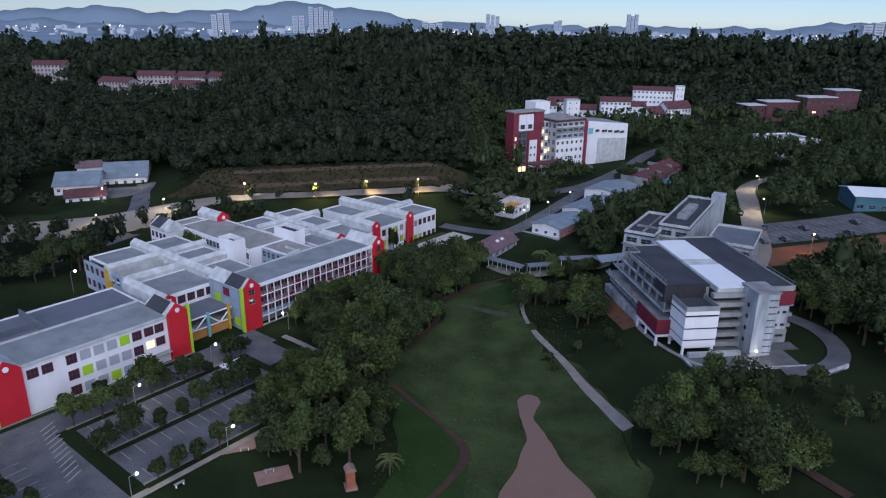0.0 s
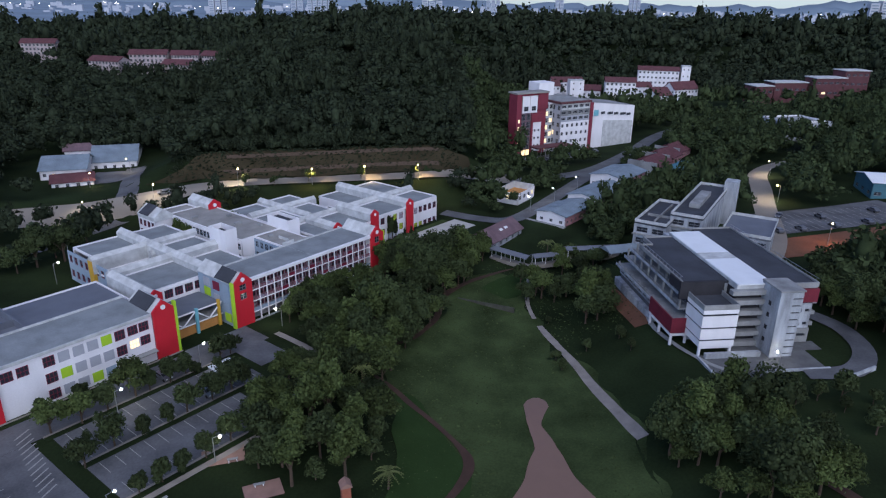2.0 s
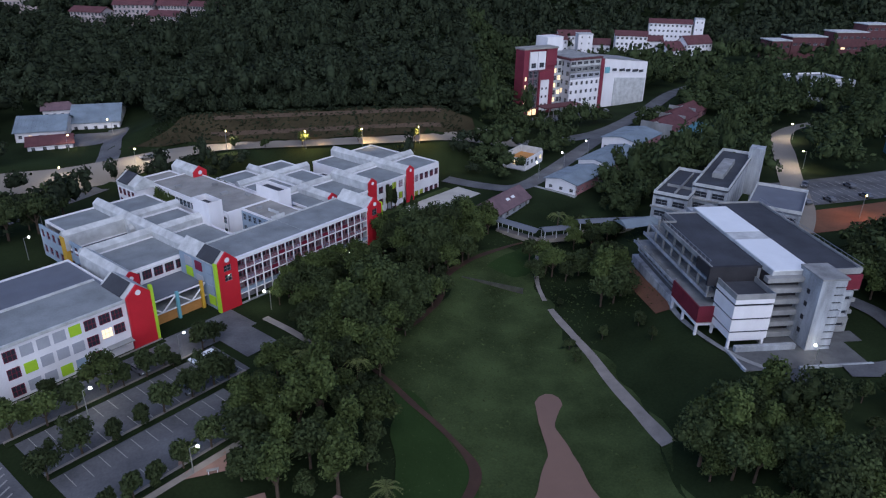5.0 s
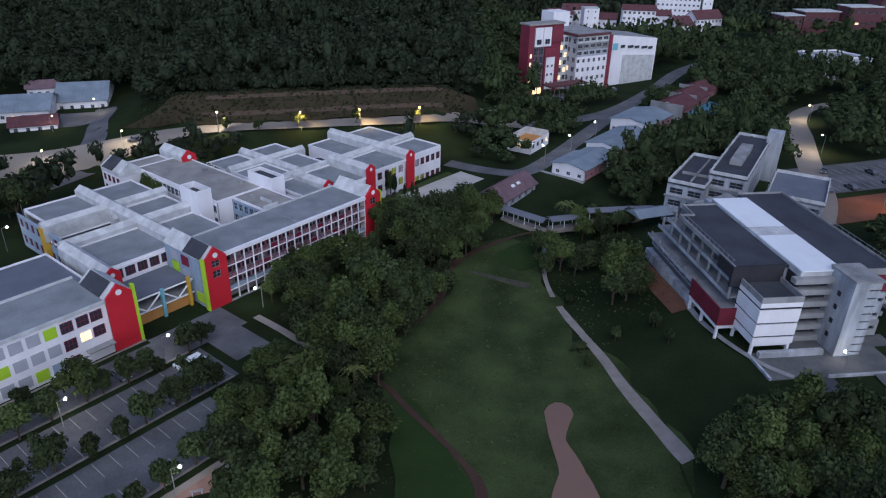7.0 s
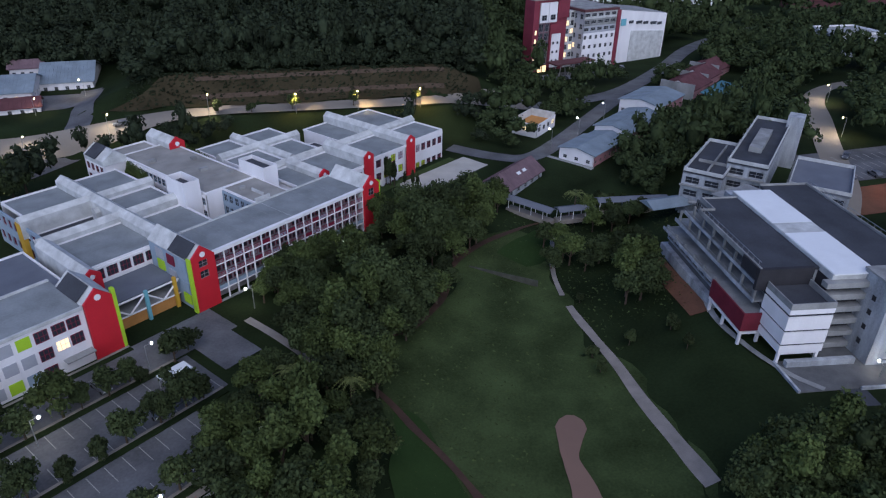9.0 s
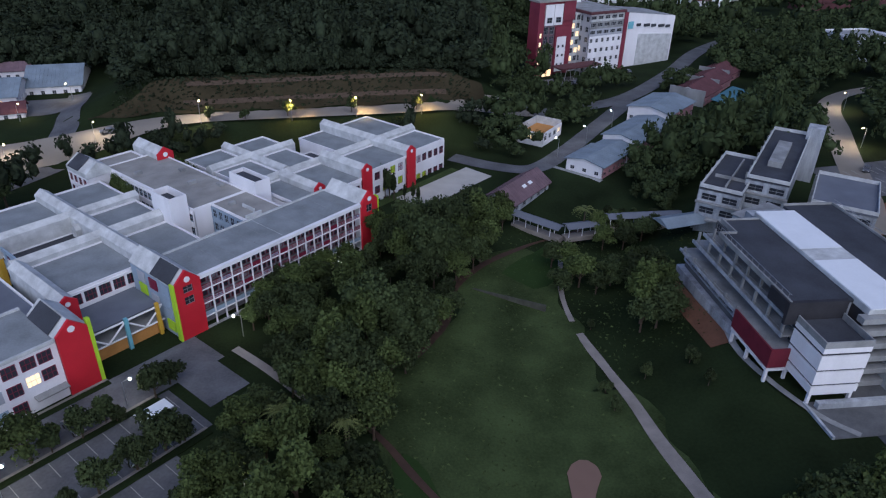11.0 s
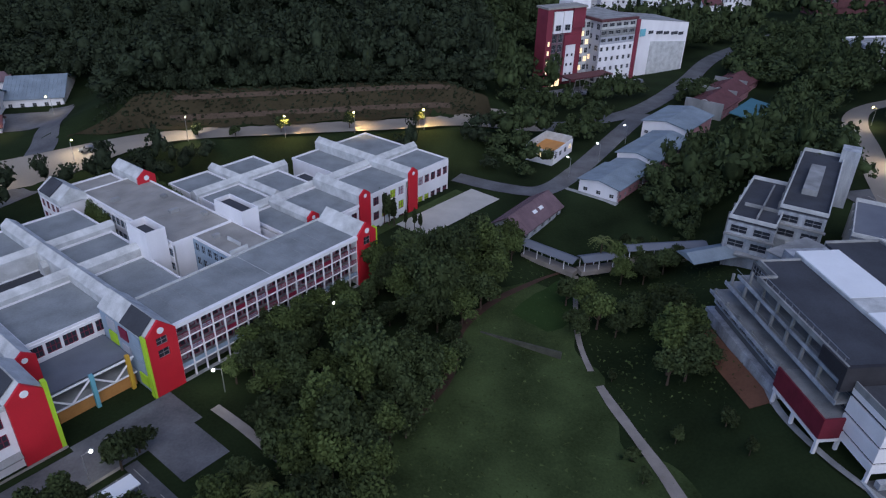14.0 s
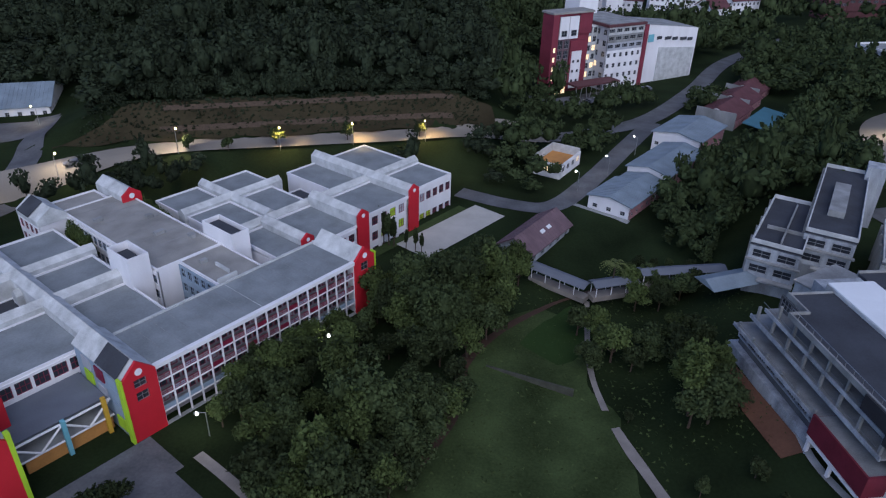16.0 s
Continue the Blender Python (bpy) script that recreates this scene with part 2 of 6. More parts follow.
# ---- terrain ----
def step(a, b, t):
    t = np.clip((t - a) / (b - a), 0, 1)
    return t * t * (3 - 2 * t)


def hump(x, y, cx, cy, rx, ry):
    return np.exp(-(((x - cx) / rx) ** 2 + ((y - cy) / ry) ** 2))


def land(x, y):
    x, y = np.asarray(x, float), np.asarray(y, float)
    mid = 8 + 0.13 * (y - 60) + 10 * step(110, 170, y)
    z = -2.6 * np.exp(-((x - mid - 4) / 24) ** 2) * (1 - step(165, 200, y))
    w = 0.7826 * (x + 46.6) - 0.6225 * (y - 120.5)
    z = z + 4.9 * step(33, 52, x) * step(40, 58, w) * (1 - step(240, 320, y)) * step(-60, 20, y)
    west = (1 - step(-5, 40, x)) * (1 - 0.75 * step(500, 660, y))
    q = y - 0.26 * (x + 76)
    z = z + 7.5 * step(203, 214, q) * west * (0.65 + 0.35 * step(-125, -85, x))
    z = z + 8 * step(222.5, 232, q) * west * step(-125, -90, x)
    open_side = 1 - step(-20, 38, x - 0.12 * (y - 300))
    z = z + (13 * hump(x, y, -70, 430, 190, 112) + 9 * hump(x, y, -30, 395, 120, 70) * step(236, 330, y)) * open_side + 26 * hump(x, y, -330, 470, 170, 170)
    back = step(540, 680, y)
    z = z + back * (26 * hump(x, y, 160, 740, 330, 130) + 24 * hump(x, y, 520, 680, 240, 190) + 22 * hump(x, y, -200, 720, 420, 130))
    z = z + 12 * hump(x, y, 260, 250, 90, 90)
    z = z + 1.2 * np.sin(x * 0.021 + 1) * np.sin(y * 0.017) * step(260, 360, y)
    return z


def land1(x, y):
    return float(land(x, y))


def grid_mesh(name, xs, ys, material, zf, m=None):
    X, Y = np.meshgrid(xs, ys)
    if m is not None:
        a = np.radians(m[2])
        X, Y = m[0] + X * np.cos(a) - Y * np.sin(a), m[1] + X * np.sin(a) + Y * np.cos(a)
    v = np.stack([X, Y, zf(X, Y)], -1).reshape(-1, 3)
    i = np.arange(len(ys) - 1)[:, None] * len(xs) + np.arange(len(xs) - 1)[None]
    f = np.stack([i, i + 1, i + 1 + len(xs), i + len(xs)], -1).reshape(-1, 4)
    return raw_mesh(name, v, f, material)


def raw_mesh(name, v, f, material, smooth=False):
    me = bpy.data.meshes.new(name)
    n, k = f.shape
    me.vertices.add(len(v))
    me.vertices.foreach_set("co", np.ascontiguousarray(v, np.float32).ravel())
    me.loops.add(n * k)
    me.loops.foreach_set("vertex_index", np.ascontiguousarray(f, np.int32).ravel())
    me.polygons.add(n)
    me.polygons.foreach_set("loop_start", np.arange(n, dtype=np.int32) * k)
    if smooth:
        me.polygons.foreach_set("use_smooth", np.ones(n, bool))
    me.update(calc_edges=True)
    me.materials.append(material)
    return new(name, me)


near_x, near_y = np.arange(-330, 331, 5.0), np.arange(-60, 431, 5.0)
far_x = np.concatenate([np.linspace(-4800, -700, 12), np.arange(-660, -331, 20), near_x, np.arange(350, 681, 20), np.linspace(720, 4800, 12)])
far_y = np.concatenate([np.linspace(-1500, -100, 8), near_y, np.arange(450, 1001, 20), np.linspace(1050, 4850, 16)])
tagged(grid_mesh("ground", far_x, far_y, GRASS, land), "dark rough grass sloping down to a shallow valley", "ground", kind="structure")


def ribbon(name, pts, widths, material, label, category, lift=0.12, zf=None, kind="structure", gap=2.0, rough=0.0):
    """A strip that lies on the land along a line of points."""
    P = [Vector((*p, 0)) for p in pts]
    W = list(widths) if isinstance(widths, (list, tuple)) else [widths] * len(P)
    c, w = [], []
    for i in range(len(P) - 1):
        k = max(1, int((P[i + 1] - P[i]).length / gap))
        for j in range(k):
            t = j / k
            a, b, d, e = P[max(0, i - 1)], P[i], P[i + 1], P[min(len(P) - 1, i + 2)]
            c.append(0.5 * ((2 * b) + (d - a) * t + (2 * a - 5 * b + 4 * d - e) * t * t + (3 * b - a - 3 * d + e) * t ** 3))
            w.append(W[i] * (1 - t) + W[i + 1] * t)
    c.append(P[-1])
    w.append(W[-1])
    n = max(2, int(max(w) / gap)) + 1
    v, f = [], []
    for i, p in enumerate(c):
        d = (c[min(i + 1, len(c) - 1)] - c[max(i - 1, 0)]).normalized()
        s = Vector((-d.y, d.x, 0))
        for j in range(n):
            q = p + s * w[i] * (j / (n - 1) - 0.5)
            if rough:
                q = q + s * rough * (j / (n - 1) - 0.5) * 2 * noise.noise((q.x * 0.11, q.y * 0.11, 3.0 + j // (n // 2 + 1)))
            v.append((q.x, q.y, (land1(q.x, q.y) if zf is None else zf) + lift))
    for i in range(len(c) - 1):
        for j in range(n - 1):
            f.append((i * n + j, (i + 1) * n + j, (i + 1) * n + j + 1, i * n + j + 1))
    return tagged(raw_mesh(name, np.array(v), np.array(f)[:, ::-1], material), label, category, kind=kind)


def patch(name, x, y, angle, sx, sy, material, label, category, lift=0.14):
    ob = grid_mesh(name, np.linspace(0, sx, max(2, int(sx / 2.5) + 1)), np.linspace(0, sy, max(2, int(sy / 2.5) + 1)), material, lambda X, Y: land(X, Y) + lift, (x, y, angle))
    return tagged(ob, label, category, kind="structure")


ANG = 51.5
SCHOOL = (-46.6, 120.5)


def loc(s, w):
    a = radians(ANG)
    return SCHOOL[0] + s * math.cos(a) - w * math.sin(a), SCHOOL[1] + s * math.sin(a) + w * math.cos(a)


ribbon("meadow", [(16, 36), (18, 60), (20, 80), (14, 97), (10, 112), (13.5, 125), (14, 141), (16, 152), (20, 160)], [44, 40, 38, 44, 41, 27, 21, 15, 6], MEADOW, "pale mown meadow grass on the valley floor", "meadow", 0.12, rough=4.0)
ribbon("lush_lawn", [(16, 146), (22, 154), (26, 162)], [9, 11, 5], LUSH, "bright green lawn beside the stream", "lawn", 0.2, rough=2.5)
ribbon("lush_hollow", [(-3, 40), (-2, 56), (-0.5, 66), (0, 75), (-2.5, 86), (-6, 95)], [16, 14, 13, 12, 8, 2], LUSH, "bright green wet grass in a hollow", "lawn", 0.2, rough=2.0)
ribbon("ditch", [(-12, 101), (-7.5, 96), (-1, 88), (4.5, 81), (7, 75), (5.5, 69), (1, 62), (-4, 56)], [0.8, 1.3, 1.3, 1.4, 1.6, 1.5, 1.2, 0.8], DARKMUD, "dark winding ditch round the wet hollow", "ditch", 0.3, gap=1.0, rough=0.5)
ribbon("pond", [(20, 36), (20.4, 52), (20.5, 64), (20.7, 71.5), (21, 79.5), (19.9, 86.5), (20.3, 90), (20.9, 93.3), (21.1, 95.2), (21.2, 96.2)], [24, 20, 15.5, 9, 3.8, 2.6, 3.6, 5.0, 3.6, 1.2], MUD, "muddy brown pond with a narrow curving inlet", "pond", 0.3, gap=0.7, rough=0.6)
ribbon("stream", [(-14, 112), (-6, 117), (-0.5, 126), (1.5, 135), (2.4, 142), (8, 150.5), (15, 158), (23.6, 165), (34, 172)], [1.0, 1.6, 1.6, 1.8, 2.2, 1.6, 1.2, 1.0, 0.8], DARKMUD, "narrow muddy stream bed", "stream", 0.24, gap=1.0, rough=0.5)
ribbon("footpath", [(38.4, 80), (37.4, 84), (33.9, 98.5), (30.6, 112.5), (27.6, 123.2), (26.2, 128.5)], [2.4, 2.3, 2.1, 1.9, 1.7, 1.4], PAVE, "worn concrete footpath across the grass", "footpath", 0.28, gap=1.0, rough=0.3)
ribbon("footpath", [(25.4, 132.5), (24.8, 141), (25.6, 150), (28, 165)], 1.1, PAVE, "worn concrete footpath across the grass", "footpath", 0.28, gap=1.0, rough=0.2)
ROAD = [(-175, 178), (-140, 190), (-111, 200), (-76, 218), (-47, 225.7), (-10, 235), (10, 244.5), (29, 255), (49, 265.5), (70, 281), (98, 320), (130, 372), (190, 440)]
ribbon("road", ROAD[:8], 8.5, ROADWAY, "lamp-lit pale asphalt road behind the buildings", "road", 0.4)
ribbon("road", ROAD[7:], 7.5, ASPHALT, "grey asphalt road between the trees", "road", 0.38)
ribbon("road", [(96, 160), (105, 177), (115, 206), (124, 230), (132, 252), (146, 272), (170, 284)], 7.5, ROADWAY, "pale curving hill road", "road", 0.25)
ribbon("road", [(-124, 165), (-114, 185), (-106, 203)], 9, ASPHALT, "grey side road", "road", 0.2)
ribbon("road", [(2, 213), (15, 206.5), (26, 206), (38, 222), (56, 253), (70, 277)], 6, ASPHALT, "grey service lane beside the sheds", "road", 0.2)
ribbon("road", [(-122, 245), (-116, 228), (-108, 203)], 7, ASPHALT, "grey side road", "road", 0.2)
patch("road", *loc(-72, -10), ANG, 74, 9, ASPHALT, "grey asphalt drive along the school front", "road", 0.16)
patch("car_park", *loc(-46, -22.5), ANG, 37, 12, ASPHALT, "cracked grey asphalt car park with painted bays", "car park", 0.14)
patch("car_park", *loc(-46, -36), ANG, 30, 12.5, ASPHALT, "cracked grey asphalt car park with painted bays", "car park", 0.14)
patch("road", *loc(-62, -48), ANG, 13, 38, ASPHALT, "grey asphalt drive with painted bays", "road", 0.14)
patch("footpath", *loc(-62, -39), ANG, 45, 1.6, PAVE, "pale concrete footpath beside the car park", "footpath", 0.2)
patch("plaza", -37.5, 70, 20, 7, 4.5, PINKPAVE, "pink brick paving with benches", "paving", 0.2)
patch("plaza", -28, 62, 25, 6, 4, PINKPAVE, "pink brick paving with benches", "paving", 0.2)
patch("road", *loc(-7, -19), ANG, 7.5, 10, ASPHALT, "grey asphalt drive into the car park", "road", 0.15)
ribbon("footpath", [loc(4.5, -9.5), loc(4.6, -18), loc(4, -30)], 1.6, PAVE, "pale concrete footpath beside the drive", "footpath", 0.24, gap=1.0)
patch("lawn", *loc(61, 11.6), ANG, 35, 2.8, MEADOW, "strip of lawn below the school front", "lawn", 0.16)
patch("sports_court", -12.5, 183, -40, 9.4, 29, mat("bleached_concrete", (0.42, 0.41, 0.38), 0.9, 0.25, 0.2, 4.0, 0.2), "pale bare sports court", "court", 0.2)
patch("car_park", 104, 178, 14, 60, 20, ASPHALT, "grey asphalt car park on the rise", "car park", 0.2)
patch("yard", -131, 222, 18, 20, 16, ASPHALT, "grey asphalt yard between the halls", "yard", 0.25)
patch("car_park", 32, 287, 31, 52, 11, ASPHALT, "grey asphalt car park before the centre", "car park", 0.3)
patch("bare_earth", 98, 158, 16, 60, 14, SOIL, "bare red earth beside the car park", "earth", 0.2)
patch("bare_earth", 46.4, 117.4, 7, 3.8, 24, SOIL, "bare red earth beside the building", "earth", 0.2)
ribbon("cut_slope", [(-106, 216.5), (-92, 222), (-76, 227.5), (-40, 236.5), (0, 247), (13, 251)], [1.5, 6, 10.5, 10.5, 9, 2], mat("dry_brown_scrub", (0.04, 0.034, 0.02), 0.95, 0.5, 0.12, 1.5, 0.6, spec=0.05), "dry brown cut slope above the road", "slope", 0.8, rough=3.0)

# ---- school ----
SM = pose(SCHOOL[0], SCHOOL[1], 0, 0, 0, ANG)


def ridge(parent, axis, at, a, b, base, top, half=1.5, red=None, flip=False):
    """A steep gabled parapet ridge along x or y, with a red gable board at one end."""
    prof = [(at - half, base), (at + half, base), (at + half, top - half * 0.75), (at, top), (at - half, top - half * 0.75)]
    ob = part("parapet_ridge", prism(prof, axis, a, b), PALE, parent)
    if red is not None:
        prof2 = [(at - half - 0.15, red), (at + half + 0.15, red), (at + half + 0.15, top - half * 0.75 + 0.15), (at, top + 0.25), (at - half - 0.15, top - half * 0.75 + 0.15)]
        e = a if not flip else b
        g = part("gable_front", prism(prof2, axis, e - 0.25, e + 0.15), RED, parent, "red painted gable front")
        bm = bmesh.new()
        c = bmesh.ops.create_cone(bm, cap_ends=True, segments=20, radius1=half * 0.3, radius2=half * 0.3, depth=0.08)
        bm.transform(Matrix.Translation((at, e - 0.28, top - half * 0.85) if axis == "y" else (e - 0.28, at, top - half * 0.85)) @ pose(0, 0, 0, 90, 0, 0 if axis == "y" else 90))
        part("medallion", bm, WHITE, g, "round white disc")
    return ob


def roof_deck(parent, x0, x1, y0, y1, z, material, kerb=0.35):
    part("roof_deck", boxes((x0 + 0.3, x1 - 0.3, y0 + 0.3, y1 - 0.3, z - 0.3, z)), material, parent)
    part("roof_kerb", boxes((x0, x1, y0, y0 + 0.3, z - 0.3, z + kerb), (x0, x1, y1 - 0.3, y1, z - 0.3, z + kerb), (x0, x0 + 0.3, y0 + 0.3, y1 - 0.3, z - 0.3, z + kerb), (x1 - 0.3, x1, y0 + 0.3, y1 - 0.3, z - 0.3, z + kerb)), WHITE, parent)


def mass(parent, x0, x1, y0, y1, z0, z1, material=WHITE, name="wall"):
    return part(name, boxes((x0, x1, y0, y1, z0, z1)), material, parent)


def tower_front(parent, s0, s1, w0, z0, eave, top, side=True, holes=True):
    """A red gabled tower front with a lime green edge board, a disc and square openings."""
    c, d = (s0 + s1) / 2, 0.5
    bm = bmesh.new()
    hw = 0.95
    for a, b in ((s0, c - hw), (c + hw, s1)):
        box(bm, a, b, w0, w0 + d, z0, eave)
    cuts = [(z0 + (eave - z0) * 0.62, z0 + (eave - z0) * 0.76), (z0 + (eave - z0) * 0.82, z0 + (eave - z0) * 0.95)] if holes else []
    z = z0
    for a, b in cuts:
        box(bm, c - hw, c + hw, w0, w0 + d, z, a)
        z = b
    box(bm, c - hw, c + hw, w0, w0 + d, z, eave)
    v = [bm.verts.new(p) for p in ((s0, w0, eave), (s1, w0, eave), (c, w0, top), (s0, w0 + d, eave), (s1, w0 + d, eave), (c, w0 + d, top))]
    for f in ((0, 1, 2), (5, 4, 3), (0, 2, 5, 3), (1, 4, 5, 2)):
        bm.faces.new([v[i] for i in f])
    g = part("tower_front", bm, RED, parent, "red painted gabled tower front")
    for a, b in cuts:
        window(g, Matrix.Translation((c - hw, w0 + 0.25, a)), 2 * hw, b - a, STEEL, GLASS, 1)
    bm = bmesh.new()
    bmesh.ops.create_cone(bm, cap_ends=True, segments=24, radius1=0.55, radius2=0.55, depth=0.1)
    bm.transform(Matrix.Translation((c, w0 - 0.04, eave + (top - eave) * 0.25)) @ pose(0, 0, 0, 90))
    part("medallion", bm, WHITE, g, "round white disc")
    return g


def school_block(label):
    return thing("school_block", SM, label, "building", "school blocks")


# white front block with coloured squares
A = school_block("white three-storey school block with coloured square panels")
part("facade_wall", boxes((-80, -19.4, 0.4, 0.8, -0.5, 10.7)), WHITE, A, "white painted wall")
mass(A, -80, -19.5, 11.2, 11.6, -0.5, 11.2)
part("roof_deck", prism([(0.1, 10.6), (11.4, 11.1), (11.4, 11.4), (0.1, 10.9)], "x", -80, -19.6), ROOF, A)
part("coping", boxes((-80, -19.6, 11.4, 11.9, 10.0, 11.75), (-80, -19.6, -0.05, 0.35, 10.45, 11.05)), PALE, A)
cols = [-40.2, -37.45, -34.7, -31.95, -29.2, -26.5]
look_up = {2: "WGGGLW", 1: "WLGGGW", 0: "WGGLCW"}
for r, z in enumerate((0.6, 4.1, 7.6)):
    for i, s in enumerate(cols):
        k = look_up[r][i]
        if k == "W":
            window(A, Matrix.Translation((s - 1.0, 0.3, z)), 2.1, 2.1, WINE, GLASS, 2, label="maroon framed window")
        else:
            part("square_panel", boxes((s - 1.0, s + 1.1, 0.33, 0.41, z, z + 2.1)), {"G": GREYP, "L": LIME, "C": BLUEP}[k], A, {"G": "grey square panel", "L": "lime green square panel", "C": "grey-blue square panel"}[k])
for s, z, p in ((-23.9, 7.7, GLASS), (-21.5, 7.7, GLASS), (-23.9, 4.6, LIT), (-21.5, 4.6, GLASS), (-47.6, 7.5, GLASS), (-44.9, 7.5, GLASS), (-62, 7.6, GLASS), (-65, 7.6, GLASS)):
    window(A, Matrix.Translation((s - 0.9, 0.3, z)), 2.1, 2.0, WINE if p is GLASS else WHITE, p, 2, label="maroon framed window" if p is GLASS else "lit window with a white frame")
part("door_canopy", boxes((-24.4, -19.6, -1.2, 0.4, 2.6, 2.8)), CONC, A)
tower_front(A, -19.4, -14.6, -0.3, -0.6, 11.2, 13.4, holes=False)
part("edge_board", boxes((-14.6, -14.0, -0.35, 0.5, -0.6, 12.2)), LIME, A, "lime green edge board")
part("tower_roof", prism([(-19.6, 11.1), (-17, 13.3), (-14.4, 11.1), (-14.4, 10.6), (-19.6, 10.6)], "y", 0.2, 9.5), PALE, A)
part("tower_wall", boxes((-19.3, -14.6, 0.2, 9.5, -0.5, 10.6)), BLUEP, A)
part("skylight", prism([(-19.75, 11.15), (-17.3, 13.25), (-17.25, 13.35), (-19.8, 11.3)], "y", 1.5, 8.5), ROOFD, A, "dark glazed roof slope")
tower_front(A, -54.6, -49.3, -0.3, -0.8, 10.9, 13.0, holes=False)
part("edge_board", boxes((-55.2, -54.6, -0.35, 0.5, -0.8, 11.8)), LIME, A, "lime green edge board")
part("tower_roof", prism([(-54.8, 10.8), (-52, 12.9), (-49.1, 10.8), (-49.1, 10.6), (-54.8, 10.6)], "y", 0.2, 9.5), PALE, A)
mass(A, -80, -16, 11.7, 32, -0.5, 7.8, BLUEP)
roof_deck(A, -80, -16, 11.7, 32, 8.1, ROOFB)
part("roof_upstand", boxes((-60, -59.6, 12, 31.6, 8.1, 9.8), (-38, -37.6, 12, 31.6, 8.1, 9.8), (-79, -38, 22, 22.4, 8.1, 9.6)), ROOFB, A, "slate blue roof upstand")

# long wing with a gridded front
M = school_block("long grey-roofed school wing with a gridded white front")
bays = 18
bw = (44.9 - 5.2) / bays
floors = [-0.6, 2.4, 5.2, 8.0, 10.6]
for i in range(bays + 1):
    x = 5.2 + i * bw
    part("pier", boxes((x - 0.11, x + 0.11, -0.42, -0.14, -2.6, 10.6)), WHITE, M)
for z in floors[1:-1]:
    part("slab_edge", boxes((5.2, 44.9, -0.4, -0.12, z - 0.13, z + 0.13)), WHITE, M)
part("fascia", boxes((5.0, 44.9, -0.7, 0.1, 10.6, 11.3)), WHITE, M)
part("gallery_wall", boxes((5.2, 44.9, 1.3, 1.6, -2.6, 10.6)), CURTAIN, M)
part("floor_slab", boxes((5.2, 44.9, -0.11, 1.3, 2.3, 2.5), (5.2, 44.9, -0.11, 1.3, 5.1, 5.3), (5.2, 44.9, -0.11, 1.3, 7.9, 8.1)), CONC, M)
part("plinth", boxes((5.0, 45, -0.75, 0.0, -3.0, 0.1)), CONC, M)
for i in range(bays):
    for k, z in enumerate(floors[1:-1]):
        x = 5.2 + i * bw
        window(M, Matrix.Translation((x + 0.13, -0.3, z + 0.13)), bw - 0.26, 0.8, WINE if k else BLUEP, BLUEP if (i * 7 + k * 3) % 5 == 0 or k == 0 else WINE if (i + 2 * k) % 3 == 0 else CURTAIN, 1, "balcony_panel", "maroon balcony panel" if k else "grey-blue balcony panel")
        window(M, Matrix.Translation((x + 0.2, 1.15, z + 0.5)), bw - 0.4, 1.9, WINE, GLASS if (i * 5 + k) % 7 else CURTAIN, 1)
part("wall", boxes((5.2, 44.9, 10.6, 10.9, -2, 10.8), (4.9, 5.2, 0.1, 10.9, -2, 10.8)), WHITE, M)
part("roof_deck", boxes((5.2, 24.9, 0.15, 10.9, 10.7, 11.05), (25.05, 44.9, 0.15, 10.9, 10.7, 11.05)), ROOF, M)
for i in range(1, 14):
    if i != 7:
        part("roof_joint", boxes((5.2 + i * 2.83, 5.26 + i * 2.83, 0.3, 10.8, 11.05, 11.07)), CONC, M)
part("gutter", boxes((5.2, 44.9, 10.9, 11.3, 10.6, 11.35), (24.9, 25.05, 0.15, 10.9, 10.7, 11.0)), PALE, M)
for s0, z0, w1 in ((0.1, -0.5, 13.8), (44.9, -3, 10.8)):
    part("tower_wall", boxes((s0 + 0.1, s0 + 4.9, 0, w1, z0, 11.2)), BLUEP if s0 < 1 else WHITE, M, "grey-blue side wall" if s0 < 1 else "")
    tower_front(M, s0, s0 + 5.0, -0.8, z0, 11.2, 13.6)
    part("tower_roof", prism([(s0 - 0.1, 11.1), (s0 + 2.5, 13.45), (s0 + 5.1, 11.1), (s0 + 5.1, 10.9), (s0 - 0.1, 10.9)], "y", -0.3, w1), PALE, M)
    if s0 < 1:
        part("skylight", prism([(s0 - 0.2, 11.2), (s0 + 2.2, 13.4), (s0 + 2.3, 13.55), (s0 - 0.25, 11.35)], "y", 0.6, 6.5), ROOFD, M, "dark glazed roof slope")
    part("edge_board", boxes((s0 - 0.35, s0, -0.85, 0.3, z0, 11.6)) if s0 < 1 else boxes((s0 + 5.0, s0 + 5.35, -0.85, 0.3, z0, 11.6)), LIME, M, "lime green edge board")
for w, z, p in ((1.2, 1.0, LIME), (1.2, 3.6, BLUEP), (1.2, 6.2, BLUEP), (1.2, 8.4, BLUEP), (5.2, 8.0, WINE), (5.2, 4.8, GREYP), (9.0, 8.2, GREYP), (9.0, 5.6, LIME)):
    part("square_panel", boxes((-0.02, 0.18, w, w + 2.4, z, z + 2.1)), p, M, {"lime_green_paint": "lime green square panel"}.get(p.name, "painted square panel"))

